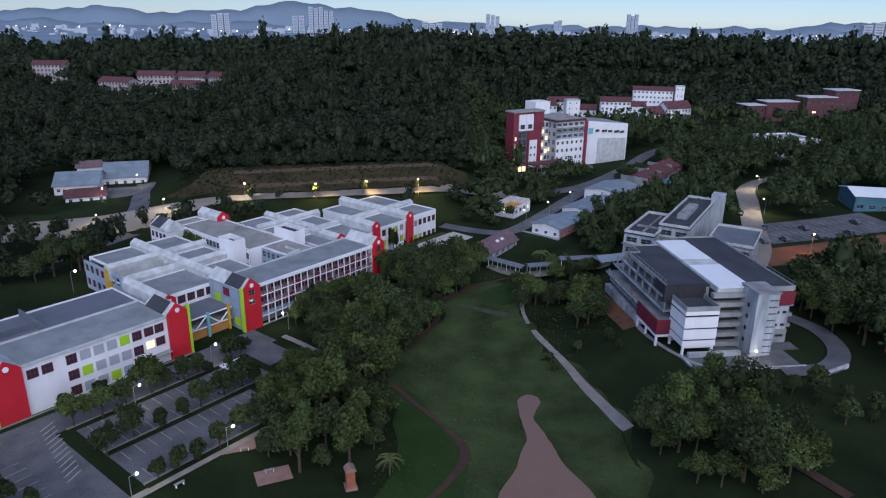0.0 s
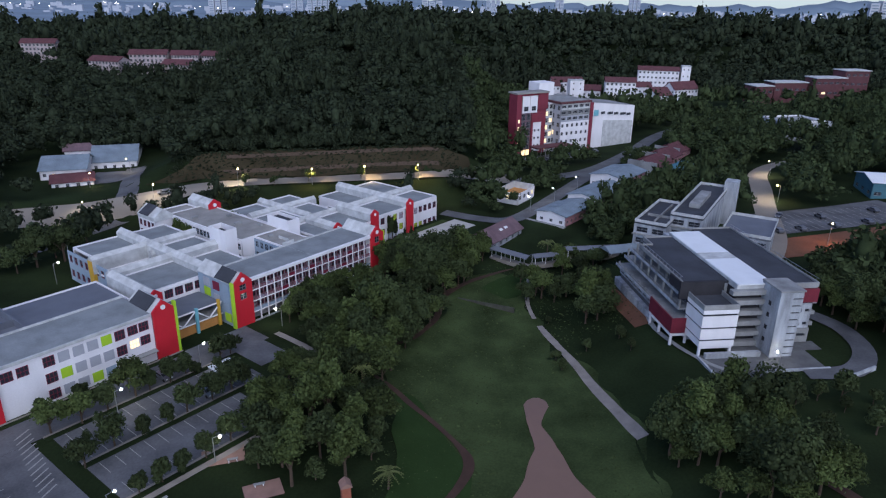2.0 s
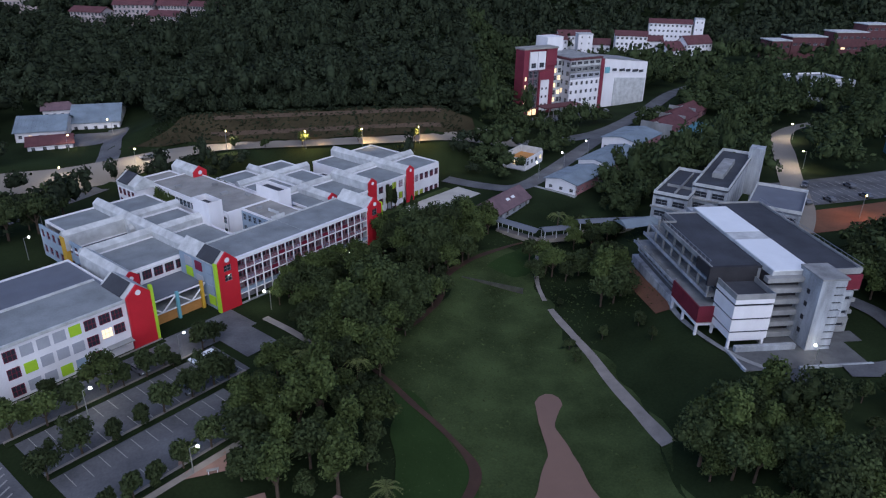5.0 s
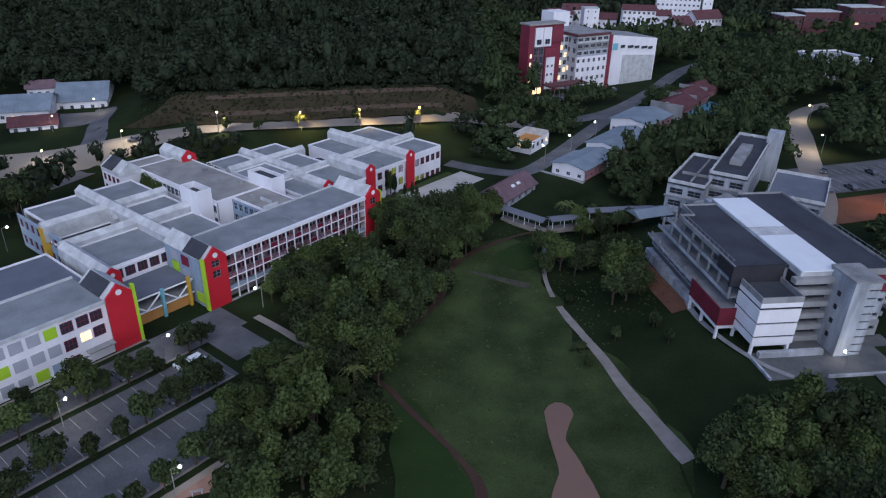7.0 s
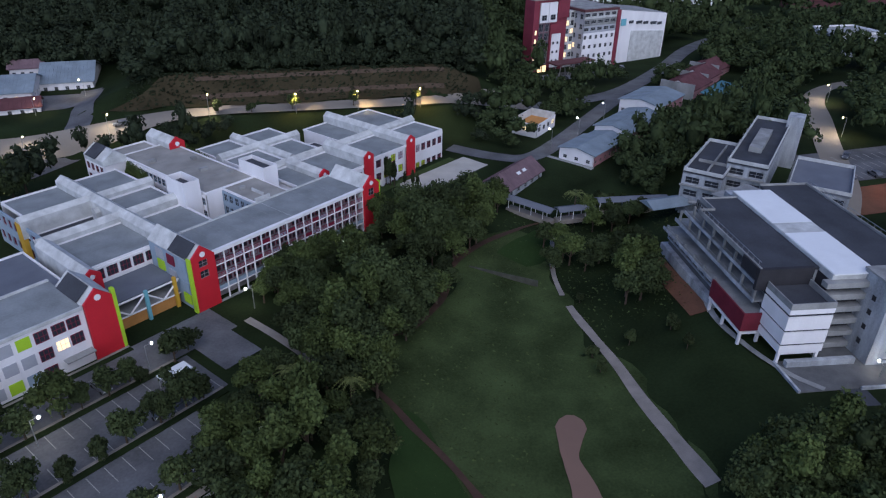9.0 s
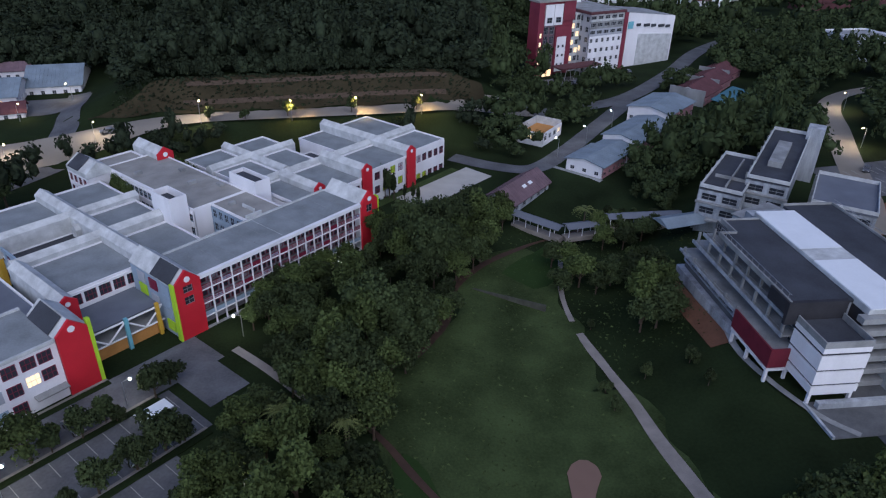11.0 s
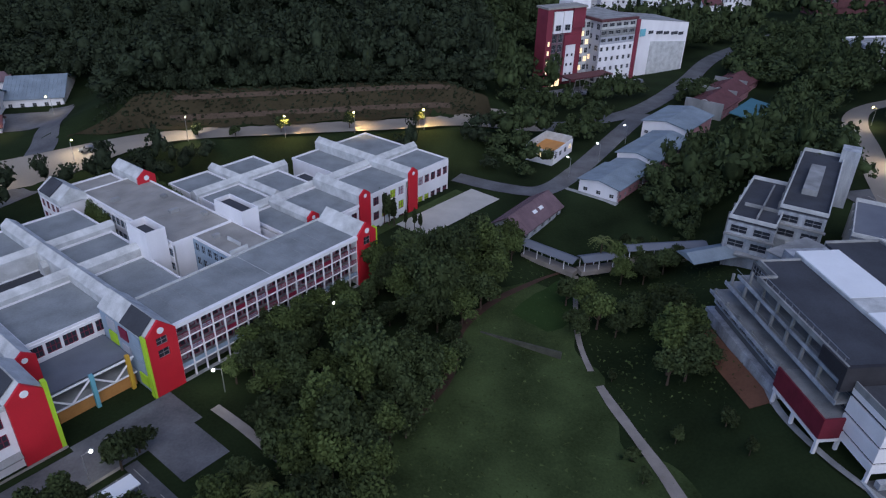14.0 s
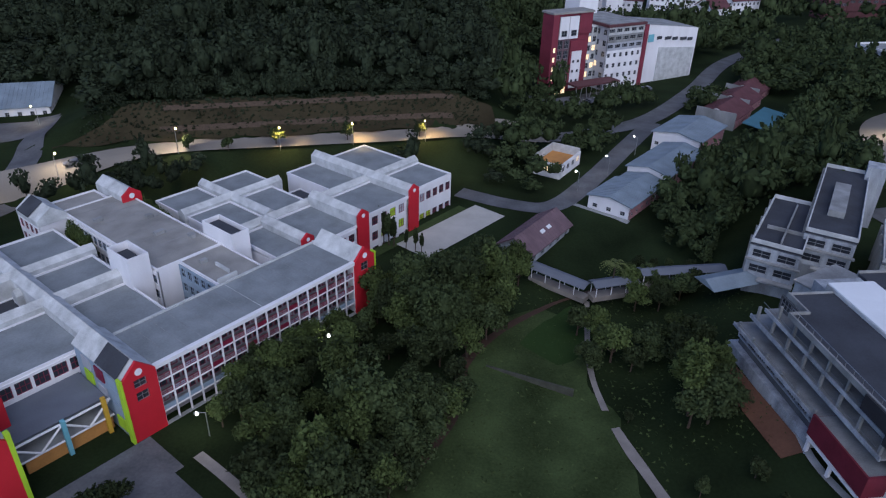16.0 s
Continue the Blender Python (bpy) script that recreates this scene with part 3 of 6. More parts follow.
# inner block between the wings, with crossing parapet ridges
L = school_block("white school block with crossing parapet ridges and courtyards")
facade(L, Matrix.Translation((-11.5, 14.2, 0)), 13.2, 2.4, 8.8, 5, 2, 2.2, 2.2, WHITE, WINE, GLASS, 0.35, 2, panels={(1, 0): BLUEP, (2, 0): BLUEP})
mass(L, -11.5, 1.8, 14.7, 15.0, 0, 8.8)
mass(L, -11.5, 1.8, 14.2, 15.0, -0.5, 2.38, CONC)
mass(L, -11.8, -11.5, 14.2, 29, 0, 8.8)
roof_deck(L, -11.5, 3, 14.4, 28.5, 8.9, ROOF)
roof_deck(L, 5, 16, 14.6, 28.0, 8.4, ROOF)
mass(L, 5, 16.2, 14.2, 14.5, 0, 8.4)
roof_deck(L, -11.5, 2.6, 31, 41, 6.6, ROOFD, 0.2)
roof_deck(L, 5.2, 16.5, 31, 41, 9.0, ROOF)
roof_deck(L, -10, 2.6, 43.5, 57, 9.0, ROOF)
roof_deck(L, 5.2, 16.5, 43.5, 57, 9.0, ROOF)
facade(L, Matrix.Translation((-11.6, 57, 0)) @ pose(0, 0, 0, 0, 0, -90), 26, 0.5, 8.8, 9, 2, 1.9, 2.2, BLUEP, WINE, GLASS)
mass(L, 16.2, 16.5, 31, 57, 0, 8.9)
mass(L, -10, 16.5, 56.7, 57.2, 0, 8.9)
ridge(L, "y", 3.6, 14.2, 57, 7.2, 11.6, 1.5, 4.0)
ridge(L, "y", -13.2, 9.8, 29, 5.2, 11.3, 1.5, 3.0)
ridge(L, "x", 29.6, -14, 17.6, 6.4, 11.1, 1.3)
ridge(L, "x", 42.2, -12.4, 17.4, 6.4, 11.1, 1.2)
part("yellow_pier", boxes((-12.6, -11.6, 41.2, 43.2, 0, 9.8)), YELLOW, L, "golden yellow end pier")
bm = prism([(36.5, 7.2), (38.5, 7.2), (38.5, 9), (37.5, 10), (36.5, 9)], "x", 1.0, 2.4)
part("dormer", bm, PALE, L)

# long warm-grey roof running back from the wing
Q = school_block("long flat-roofed school block with warm grey roof")
mass(Q, 24.8, 33.2, 11.6, 24, -1, 10.5)
mass(Q, 20.3, 33.2, 24, 60, -1, 10.5)
roof_deck(Q, 20, 33.5, 24.02, 60, 10.8, ROOFL, 0.25)
roof_deck(Q, 24.3, 33.5, 11.4, 24, 10.8, ROOFL, 0.2)
facade(Q, Matrix.Translation((24.2, 24, 0)) @ pose(0, 0, 0, 0, 0, -90), 12.4, 1.0, 10.4, 6, 3, 1.5, 1.9, BLUEP, BLUEP, GLASS, 0.3)
facade(Q, Matrix.Translation((19.7, 60, 0)) @ pose(0, 0, 0, 0, 0, -90), 36, 1.0, 10.4, 20, 3, 1.7, 1.9, WHITE, BLUEP, GLASS, 0.3)
facade(Q, Matrix.Translation((14.0, 67, 0)) @ pose(0, 0, 0, 0, 0, -90), 9, 1.0, 10.2, 4, 3, 1.7, 2.0, WHITE, WINE, GLASS, 0.3)
mass(Q, 14.4, 20, 58, 67, -1, 10.2)
part("parapet_ridge", prism([(14, 10.2), (20, 10.2), (20, 11.6), (17.2, 13.6), (14, 11.4)], "y", 57.6, 67.2), PALE, Q)
part("skylight", prism([(13.8, 11.4), (17.1, 13.7), (17.2, 13.85), (13.75, 11.6)], "y", 61, 66), ROOFD, Q, "dark glazed roof slope")
mass(Q, 20, 36, 60, 66, -1, 10.2)
roof_deck(Q, 20, 30, 60.2, 66.5, 10.4, ROOFL)
for i in range(1, 9):
    part("roof_joint", boxes((20.4, 33.1, 24.3 + i * 4, 24.37 + i * 4, 10.8, 10.825)), CONC, Q)
ridge(Q, "y", 32.6, 55.0, 66.5, 10.2, 13.6, 2.0, 10.0)
for x, y, sx, sy in ((22, 50, 1.6, 1.0), (30, 44, 1.2, 1.2), (27, 36, 2.0, 1.1), (31, 30, 1.0, 1.6), (26.5, 20, 1.4, 0.9)):
    part("roof_unit", boxes((x, x + sx, y, y + sy, 10.8, 11.5)), CONC, Q, "small grey roof unit")
part("roof_upstand", boxes((24.6, 28.5, 12, 12.4, 10.8, 11.7), (28, 28.3, 14, 18, 10.8, 11.5)), PALE, Q)
for k, (s0, s1, w0, w1, zt) in enumerate(((15.6, 19.6, 25, 32, 14.4), (33.6, 37.6, 20.5, 30, 13.8))):
    b = part("lift_tower", boxes((s0, s1, w0, w0 + 0.3, -1, zt), (s0, s1, w1 - 0.3, w1, -1, zt), (s0, s0 + 0.3, w0 + 0.3, w1 - 0.3, -1, zt), (s1 - 0.3, s1, w0 + 0.3, w1 - 0.3, -1, zt), (s0 + 0.3, s1 - 0.3, w0 + 0.3, w1 - 0.3, 12, 12.3)), WHITE, Q, "white open-topped lift tower")
    part("water_tank", boxes((s0 + 0.8, s1 - 0.8, w0 + 0.9, w1 - 0.9, 12.3, 13.2)), ROOFD, b)

# far block with stepped fronts
N = school_block("stepped white school block with red gables and lime panels")
roof_deck(N, 47.5, 59, 12.2, 27.2, 9.2, ROOF)
roof_deck(N, 61, 77.5, 14.5, 27.2, 9.0, ROOF)
roof_deck(N, 79.8, 95, 16.5, 27.4, 8.6, ROOF)
roof_deck(N, 38.5, 48, 14, 27, 9.0, ROOF)
roof_deck(N, 37.6, 48.4, 30, 42.6, 8.8, ROOF)
roof_deck(N, 51.5, 60, 30, 42.5, 8.8, ROOF)
roof_deck(N, 60, 67, 31, 41, 6.4, ROOFD, 0.2)
roof_deck(N, 68, 80, 30, 47, 8.4, ROOF)
roof_deck(N, 82.4, 95, 30.2, 47, 8.4, ROOF)
roof_deck(N, 37.6, 48.2, 44.6, 55, 8.6, ROOF)
roof_deck(N, 51.2, 62, 44.6, 55, 8.6, ROOF)
for x0, x1, y0, y1 in ((38.5, 59, 12.6, 27), (61, 77.4, 15.2, 27), (80, 94.7, 17.2, 27), (37.8, 62, 28, 54.7), (68, 94.7, 28, 46.7)):
    mass(N, x0, x1, y0, y1, -3, 8.2 if x0 != 37.8 else 6.0)
mass(N, 37.8, 48.2, 44.8, 54.8, 6.0, 8.3), mass(N, 51.4, 61.8, 44.8, 54.8, 6.0, 8.3), mass(N, 37.8, 48.2, 30.2, 42.4, 6.0, 8.5), mass(N, 51.6, 59.8, 30.2, 42.4, 6.0, 8.5)
facade(N, Matrix.Translation((50.2, 12.0, 0)), 7.4, -2.6, 9.0, 3, 3, 1.8, 2.0, WHITE, WINE, GLASS, 0.4, 2)
facade(N, Matrix.Translation((61.6, 14.6, 0)), 14.4, -2.4, 8.8, 5, 3, 2.0, 2.2, WHITE, WINE, GLASS, 0.4, 2, panels={(3, 1): LIME, (3, 2): LIME, (4, 1): LIME, (2, 1): LIME, (2, 0): GREYP, (4, 2): GREYP})
facade(N, Matrix.Translation((80.2, 16.4, 0)), 14.8, -2.2, 8.4, 6, 2, 1.9, 2.2, WHITE, WINE, GLASS, 0.4, 2, panels={(0, 1): LIME, (1, 1): GREYP, (0, 0): LIME, (1, 0): LIME, (2, 0): LIME})
facade(N, Matrix.Translation((95.05, 16.6, 0)) @ pose(0, 0, 0, 0, 0, 90), 30, -2.2, 8.2, 10, 2, 1.9, 2.2, WHITE, WINE, GLASS, 0.3)
ridge(N, "y", 46.6, 14.4, 27.4, 7.5, 11.3, 1.4, 8.6)
ridge(N, "y", 59.8, 12.2, 27.6, 7.0, 12.6, 1.5, -3.0)
ridge(N, "y", 78.5, 14.4, 48, 6.8, 11.6, 1.5, -3.0)
ridge(N, "x", 28.6, 38, 95, 6.6, 10.6, 1.3)
ridge(N, "x", 43.6, 37, 63, 6.6, 10.6, 1.2)
ridge(N, "y", 49.8, 30, 55, 6.6, 10.6, 1.3)
ridge(N, "y", 81, 38, 48, 6.6, 10.2, 1.2)

# truss bridge between the front block and the tower
B = thing("link_bridge", SM, "covered link bridge with a white truss and painted columns", "bridge")
part("deck", boxes((-13.9, 0, 4.6, 14.1, 2.4, 2.8)), CONC, B)
part("deck_roof", boxes((-13.9, 0, 5.6, 14.1, 5.2, 5.45)), ROOFB, B)
part("base_wall", boxes((-12.5, -0.2, 4.9, 5.4, -0.5, 2.38)), ORANGE, B, "orange brown lower wall")
bm = bmesh.new()
for z in (2.6, 5.6):
    beam(bm, (-13.9, 4.6, z), (0, 4.6, z), 0.18)
zz = [(-13.7, 5.5), (-10.4, 2.7), (-7.0, 5.5), (-3.6, 2.7), (-0.3, 5.5)]
for p, q in zip(zz, zz[1:]):
    beam(bm, (p[0], 4.5, p[1]), (q[0], 4.5, q[1]), 0.17)
part("truss", bm, WHITE, B, "white zigzag steel truss")
part("column", boxes((-7.2, -6.6, 4.0, 4.6, -0.5, 6.3)), CYAN, B, "light blue painted column")
part("column", boxes((-1.4, -0.8, 4.0, 4.6, -0.5, 6.6)), YELLOW, B, "golden yellow painted column")
part("column", boxes((-13.8, -13.2, 4.0, 4.6, -0.5, 6.0)), REDD, B, "dull red painted column")

# ---- teaching block on the rise ----
RM = pose(52.2, 108.5, 0, 0, 0, 7)
R = thing("lecture_block", RM, "weathered white concrete lecture block with a dark flat roof", "building")
part("core_wall", boxes((3.0, 28.5, 0.6, 28, 3, 17.9), (10.6, 28.5, 28, 33, 3, 17.9)), WHITE2, R)
part("roof_deck", boxes((0.3, 10.6, 0.3, 22.7, 17.9, 18.4), (3.3, 10.6, 22.7, 28, 17.9, 18.4), (18.6, 28.8, -2.8, 33.5, 17.9, 18.4)), ROOFD, R, "dark stained flat roof")
for y0, y1, z, m in ((-3.4, 11.2, 19.1, STRIP), (11.25, 15.2, 19.06, PALE), (15.25, 30, 19.1, STRIP)):
    part("roof_sheet", boxes((10.7, 18.5, y0, y1, z - 0.2, z)), m, R, "white metal roof sheet")
part("roof_step", boxes((10.6, 10.9, -3.2, 30, 17.8, 18.9), (18.3, 18.6, -3.2, 30, 17.8, 18.9), (10.9, 18.3, -3.2, -2.9, 17.8, 18.9)), PALE, R)
# Solid near-black block; the shade inside the galleries is its colour.
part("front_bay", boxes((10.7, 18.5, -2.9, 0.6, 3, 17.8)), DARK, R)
for z in (5.2, 7.6, 10.0, 12.4, 14.8, 17.0):
    part("gallery_slab", boxes((9.2, 16.48, -4.4, -2.9, z, z + 1.0)), CONC, R, "stained concrete gallery band")
for x, z, d, y0, y1, back in ((0.7, 15.3, 0.5, 0.0, 29, 2.7), (0.3, 12.5, 0.6, 0.0, 31.5, 2.7), (-0.9, 9.7, 0.5, 10.4, 33.4, 0.3)):
    part("balcony_slab", boxes((x, 3.2, y0, y1, z - 0.3, z)), CONC, R, "stained concrete balcony slab")
    part("balcony_wall", boxes((x - 0.2, x, y0, y1, z - 0.4, z + d - 0.3)), WHITE2, R, "stained white balcony wall")
    for y in np.arange(y0 + 0.6, y1, 4.2):
        part("pier", boxes((x + 0.1, x + 0.5, y, y + 0.4, z, z + 2.4 if x > 0 else z + 0.9)), CONC, R)
    for y in np.arange(y0 + 1.2, y1 - 1, 4.2):
        part("rail", boxes((x - 0.12, x - 0.06, y, y + 3.4, z + d + 0.25, z + d + 0.32)), STEEL, R, "thin steel guard rail")
    # Upper back walls carry the shade under the slabs in their colour.
    facade(R, Matrix.Translation((back, y1, 0)) @ pose(0, 0, 0, 0, 0, -90), y1 - y0, z - 2.7, z - 0.32, 8, 1, (y1 - y0) / 8 - 0.45, 1.9, WHITE2 if x < 0 else DARKCONC, STEEL, GLASS, 0.25, 3)
facade(R, Matrix.Translation((2.7, 29, 0)) @ pose(0, 0, 0, 0, 0, -90), 29, 15.5, 17.9, 8, 1, 3.3, 1.7, DARKCONC, STEEL, GLASS, 0.25, 3)
part("terrace_room", boxes((0.6, 2.9, 10.6, 33.2, 4, 9.4)), DARKCONC, R)
part("base_wall", boxes((-0.7, 2.6, 10.2, 34, 3.5, 5.7)), WHITE2, R)
part("roof_rail", boxes((0.0, 0.3, 0.0, 23, 17.9, 18.8), (0.3, 3.0, 22.7, 23, 17.9, 18.8), (3.0, 3.3, 22.7, 28.3, 17.9, 18.8), (3.3, 10.5, 28, 28.3, 17.9, 18.7), (28.8, 29.1, -3, 33.8, 17.8, 18.8), (18.6, 28.8, 33.5, 33.8, 17.8, 18.8), (19.5, 28.8, -3.1, -2.8, 17.6, 18.8)), CONC, R)
bm = bmesh.new()
for y in np.arange(1, 23, 1.8):
    beam(bm, (0.15, y, 18.9), (0.15, y, 19.7), 0.05, 4)
beam(bm, (0.15, 0.4, 19.7), (0.15, 22.8, 19.7), 0.06, 4)
for y in np.arange(-2, 33, 1.8):
    beam(bm, (28.95, y, 18.8), (28.95, y, 19.5), 0.05, 4)
beam(bm, (28.95, -3, 19.5), (28.95, 33.5, 19.5), 0.06, 4)
part("hand_rail", bm, STEEL, R)
part("dark_fascia", boxes((-0.3, 9.4, -0.4, 0.29, 14.8, 18.7), (-0.35, -0.05, 0.3, 5, 16.4, 18.7)), DARK, R, "black cladding below the roof edge")
W = thing("white_annexe", RM, "white annexe with slit windows raised on columns", "building")
for z0, z1, d in ((14.6, 15.5, 0), (14.1, 14.6, 1), (11.6, 14.1, 0), (11.2, 11.6, 1), (8.9, 11.2, 0), (8.5, 8.9, 1), (7.2, 8.5, 0)):
    part("slit_wall" if d else "wall_band", boxes((1.6 + 0.3 * d, 9.2 - 0.2 * d, -7.6 + 0.3 * d, -0.45, z0, z1)), WHITE, W)
part("slit_glass", boxes((1.84, 9.06, -7.36, 0.2, 14.05, 14.65), (1.84, 9.06, -7.36, 0.2, 11.15, 11.65), (1.84, 9.06, -7.36, 0.2, 8.45, 8.95)), GLASS, W)
part("annexe_roof", boxes((1.9, 8.9, -7.3, -0.45, 15.5, 15.6)), ROOFD, W)
bm = boxes((1.6, 1.8, -7.6, -0.5, 15.5, 16.6), (9.0, 9.2, -7.6, -0.5, 15.5, 16.6), (1.8, 9.0, -7.6, -7.4, 15.5, 16.6))
part("annexe_parapet", bm, CONC, W)
for x, y in ((1.9, -7.3), (8.6, -7.3), (1.9, -1), (-1.5, -1.2), (-1.5, 4.5), (-1.5, 9.4)):
    part("column", boxes((x, x + 0.45, y, y + 0.45, 3, 7.6)), WHITE, R)
for b in ((-1.6, 3.4, -1.25, -0.8, 6.6, 7.1), (-1.6, -1.1, -0.78, 10, 6.6, 7.1), (1.9, 9, -7.35, -6.9, 6.7, 7.15)):
    part("beam", boxes(b), WHITE, R)
rd = part("red_room", boxes((-1.6, 3.4, -1.3, 10.2, 7.3, 10.2)), REDD, R, "dull red projecting room")
part("room_roof", boxes((-1.2, 3.2, -0.9, 10, 10.2, 10.35)), CONC, rd)
part("room_parapet", boxes((-1.6, -1.3, -1.3, 10.2, 10.2, 10.75), (-1.3, 3.4, -1.3, -1.0, 10.2, 10.75)), REDD, rd)
st = part("stair_tower", boxes((16.5, 19.3, -9.2, -2.6, 3, 19.6)), WHITE2, R, "tall stained white stair tower")
part("tower_cap", boxes((16.4, 21.8, -9.3, -2.5, 19.6, 19.9)), CONC, st)
for z in np.arange(4.2, 19, 1.55):
    part("stair_panel", boxes((19.3, 21.6, -9.0, -4, z, z + 1.25)), WHITE2, st, "white louvred stair panel")
# Near-black core paints the shade between the stair panels.
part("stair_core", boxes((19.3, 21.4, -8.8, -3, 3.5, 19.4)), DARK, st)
for z in (15.6, 13, 10.2, 7.4):
    part("vent_slot", boxes((16.43, 16.51, -6.6, -5.8, z, z + 0.9)), DARK, st)
for x0, x1, y0, z0, z1, m in ((21.6, 24.6, -4.2, 8.5, 16.8, WHITE2), (24.6, 28.4, -3.0, 7.5, 14.0, WHITE2), (21.6, 28.5, -3.4, 5.0, 8.4, CONC)):
    part("front_wall", boxes((x0, x1, y0, 0.6, z0, z1)), m, R)
    facade(R, Matrix.Translation((x0 + 0.1, y0 - 0.3, 0)), x1 - x0 - 0.2, z0 + 0.2, z1 - 0.1, 2, max(1, int((z1 - z0) / 2.8)), (x1 - x0) * 0.3, 0.8, m, STEEL, GLASS, 0.25, 0)
part("red_panel", boxes((23.6, 29.2, -3.4, -3.1, 14.4, 17.5), (28.9, 29.2, -3.1, 3, 14.4, 17.5)), REDD, R, "dull red corner panel")
# The shaded corner gap is filled with a near-black box.
part("gap_shade_fill", boxes((20, 28.6, -2.9, 0.6, 14, 17.8)), DARK, R)
for z, p in ((10.8, CONC), (13.4, CONC), (8.2, CONC)):
    part("side_ledge", boxes((28.5, 30.2, -2, 32, z, z + 0.8)), p, R)
fp = thing("forecourt", RM, "stained concrete forecourt with a low wall", "forecourt", kind="structure")
part("slab", boxes((2, 26, -14.5, -6.9, 3.0, 4.95), (9.3, 30, -6.9, -3.2, 3.0, 4.97)), DARKCONC, fp)
part("ramp", boxes((3, 15, -8.6, -7.7, 4.6, 6.0)), WHITE2, fp)
part("low_wall", boxes((12, 26.4, -14.9, -14.5, 2.6, 5.4), (1.6, 2, -14.5, -7, 2.6, 5.2)), WHITE2, fp)
for x, y in ((9, -18), (24, -20)):
    sh = thing("guard_hut", RM @ Matrix.Translation((x, y, 0)), "small white hut with a flat dark roof", "hut", "guard huts")
    part("wall", boxes((0, 3.4, 0, 3, 0.5, 4.6)), WHITE, sh)
    part("roof", boxes((-0.4, 3.8, -0.4, 3.4, 4.6, 4.9)), ROOFD, sh)
ribbon("ramp_road", [(74, 95), (84, 96), (91, 104), (92, 115), (87, 124)], 4.6, ASPHALT, "grey curving ramp road", "road", 0.35)
tagged(mesh_ob("parapet", boxes((0, 7, 0, 0.4, 3.0, 5.9)), WHITE2, None, pose(83, 93.5, 0, 0, 0, 28)), "white sloping parapet wall beside the ramp", "wall", kind="structure")

# annexes behind it
for x, y, a, sx, sy, z1, lab in ((56.6, 161.7, 58, 25, 9, 14.6, "low weathered concrete annexe with a dark roof"), (67.2, 163.4, 59, 40, 9, 16.4, "long weathered concrete annexe with a dark roof"), (80, 158, 60, 20, 13, 13.0, "grey concrete annexe with a pale roof")):
    an = thing("annexe", pose(x, y, 0, 0, 0, a) @ pose(0, -sy, 0), lab, "building", "annexes")
    part("wall", boxes((0.4, sx - 0.4, 0.4, sy - 0.4, 3, z1 - 0.4)), WHITE2, an)
    facade(an, Matrix.Translation((0.1, sy - 0.1, 0)) @ pose(0, 0, 0, 0, 0, -90), sy - 0.2, z1 - 7, z1 - 0.6, 2, 2, sy * 0.36, 1.6, WHITE2, STEEL, GLASS, 0.3)
    facade(an, Matrix.Translation((sx, sy, 0)) @ pose(0, 0, 0, 0, 0, 180), sx, z1 - 7, z1 - 0.6, int(sx / 4), 2, 2.6, 1.5, WHITE2, STEEL, GLASS, 0.3)
    part("roof", boxes((0, sx, 0, sy, z1 - 0.4, z1)), ROOFD if sy < 12 else ROOFB, an)
    part("parapet", boxes((0, sx, 0, 0.25, z1, z1 + 0.8), (0, sx, sy - 0.25, sy, z1, z1 + 0.8), (0, 0.25, 0.25, sy - 0.25, z1, z1 + 0.8), (sx - 0.25, sx, 0.25, sy - 0.25, z1, z1 + 0.8)), PALE, an)
    for q in range(int(sx / 5)):
        part("wall_fin", boxes((q * 5 + 2, q * 5 + 2.3, sy, sy + 0.5, 3, z1 + 0.4)), CONC, an)
    part("ledge", boxes((-0.6, 0, -0.3, sy + 0.3, z1 - 3.6, z1 - 3.2), (-1.4, 0, 0, sy * 0.7, z1 - 7.2, z1 - 6.8)), CONC, an)
    if sx > 30:
        part("roof_monitor", boxes((10, 27, 3.2, 6.2, z1, z1 + 1.3)), CONC, an, "stained concrete roof monitor")
        part("water_tower", boxes((36, 40.8, -3, 1, 5, z1 + 3.0)), WHITE2, an)
    elif sy < 12:
        part("roof_beam", boxes((2, 22, 3.9, 4.2, z1, z1 + 0.7), (8, 8.3, 0.3, 7.6, z1, z1 + 0.7)), CONC, an)
lk = thing("link_roof", pose(62, 141, 0, 0, 0, 30), "white concrete stair link between the blocks", "building")
part("wall", boxes((0, 11, 0, 7, 4, 14.8)), WHITE2, lk)
part("roof", boxes((-0.3, 11.3, -0.3, 7.3, 14.8, 15.1)), CONC, lk)
tagged(mesh_ob("shed_roof", prism([(-3, 7.0), (3, 7.0), (0, 8.2)], "x", 0, 12), TIN, None, pose(48, 158, 0, 0, 0, 20)), "pale metal lean-to roof", "roof", kind="structure")


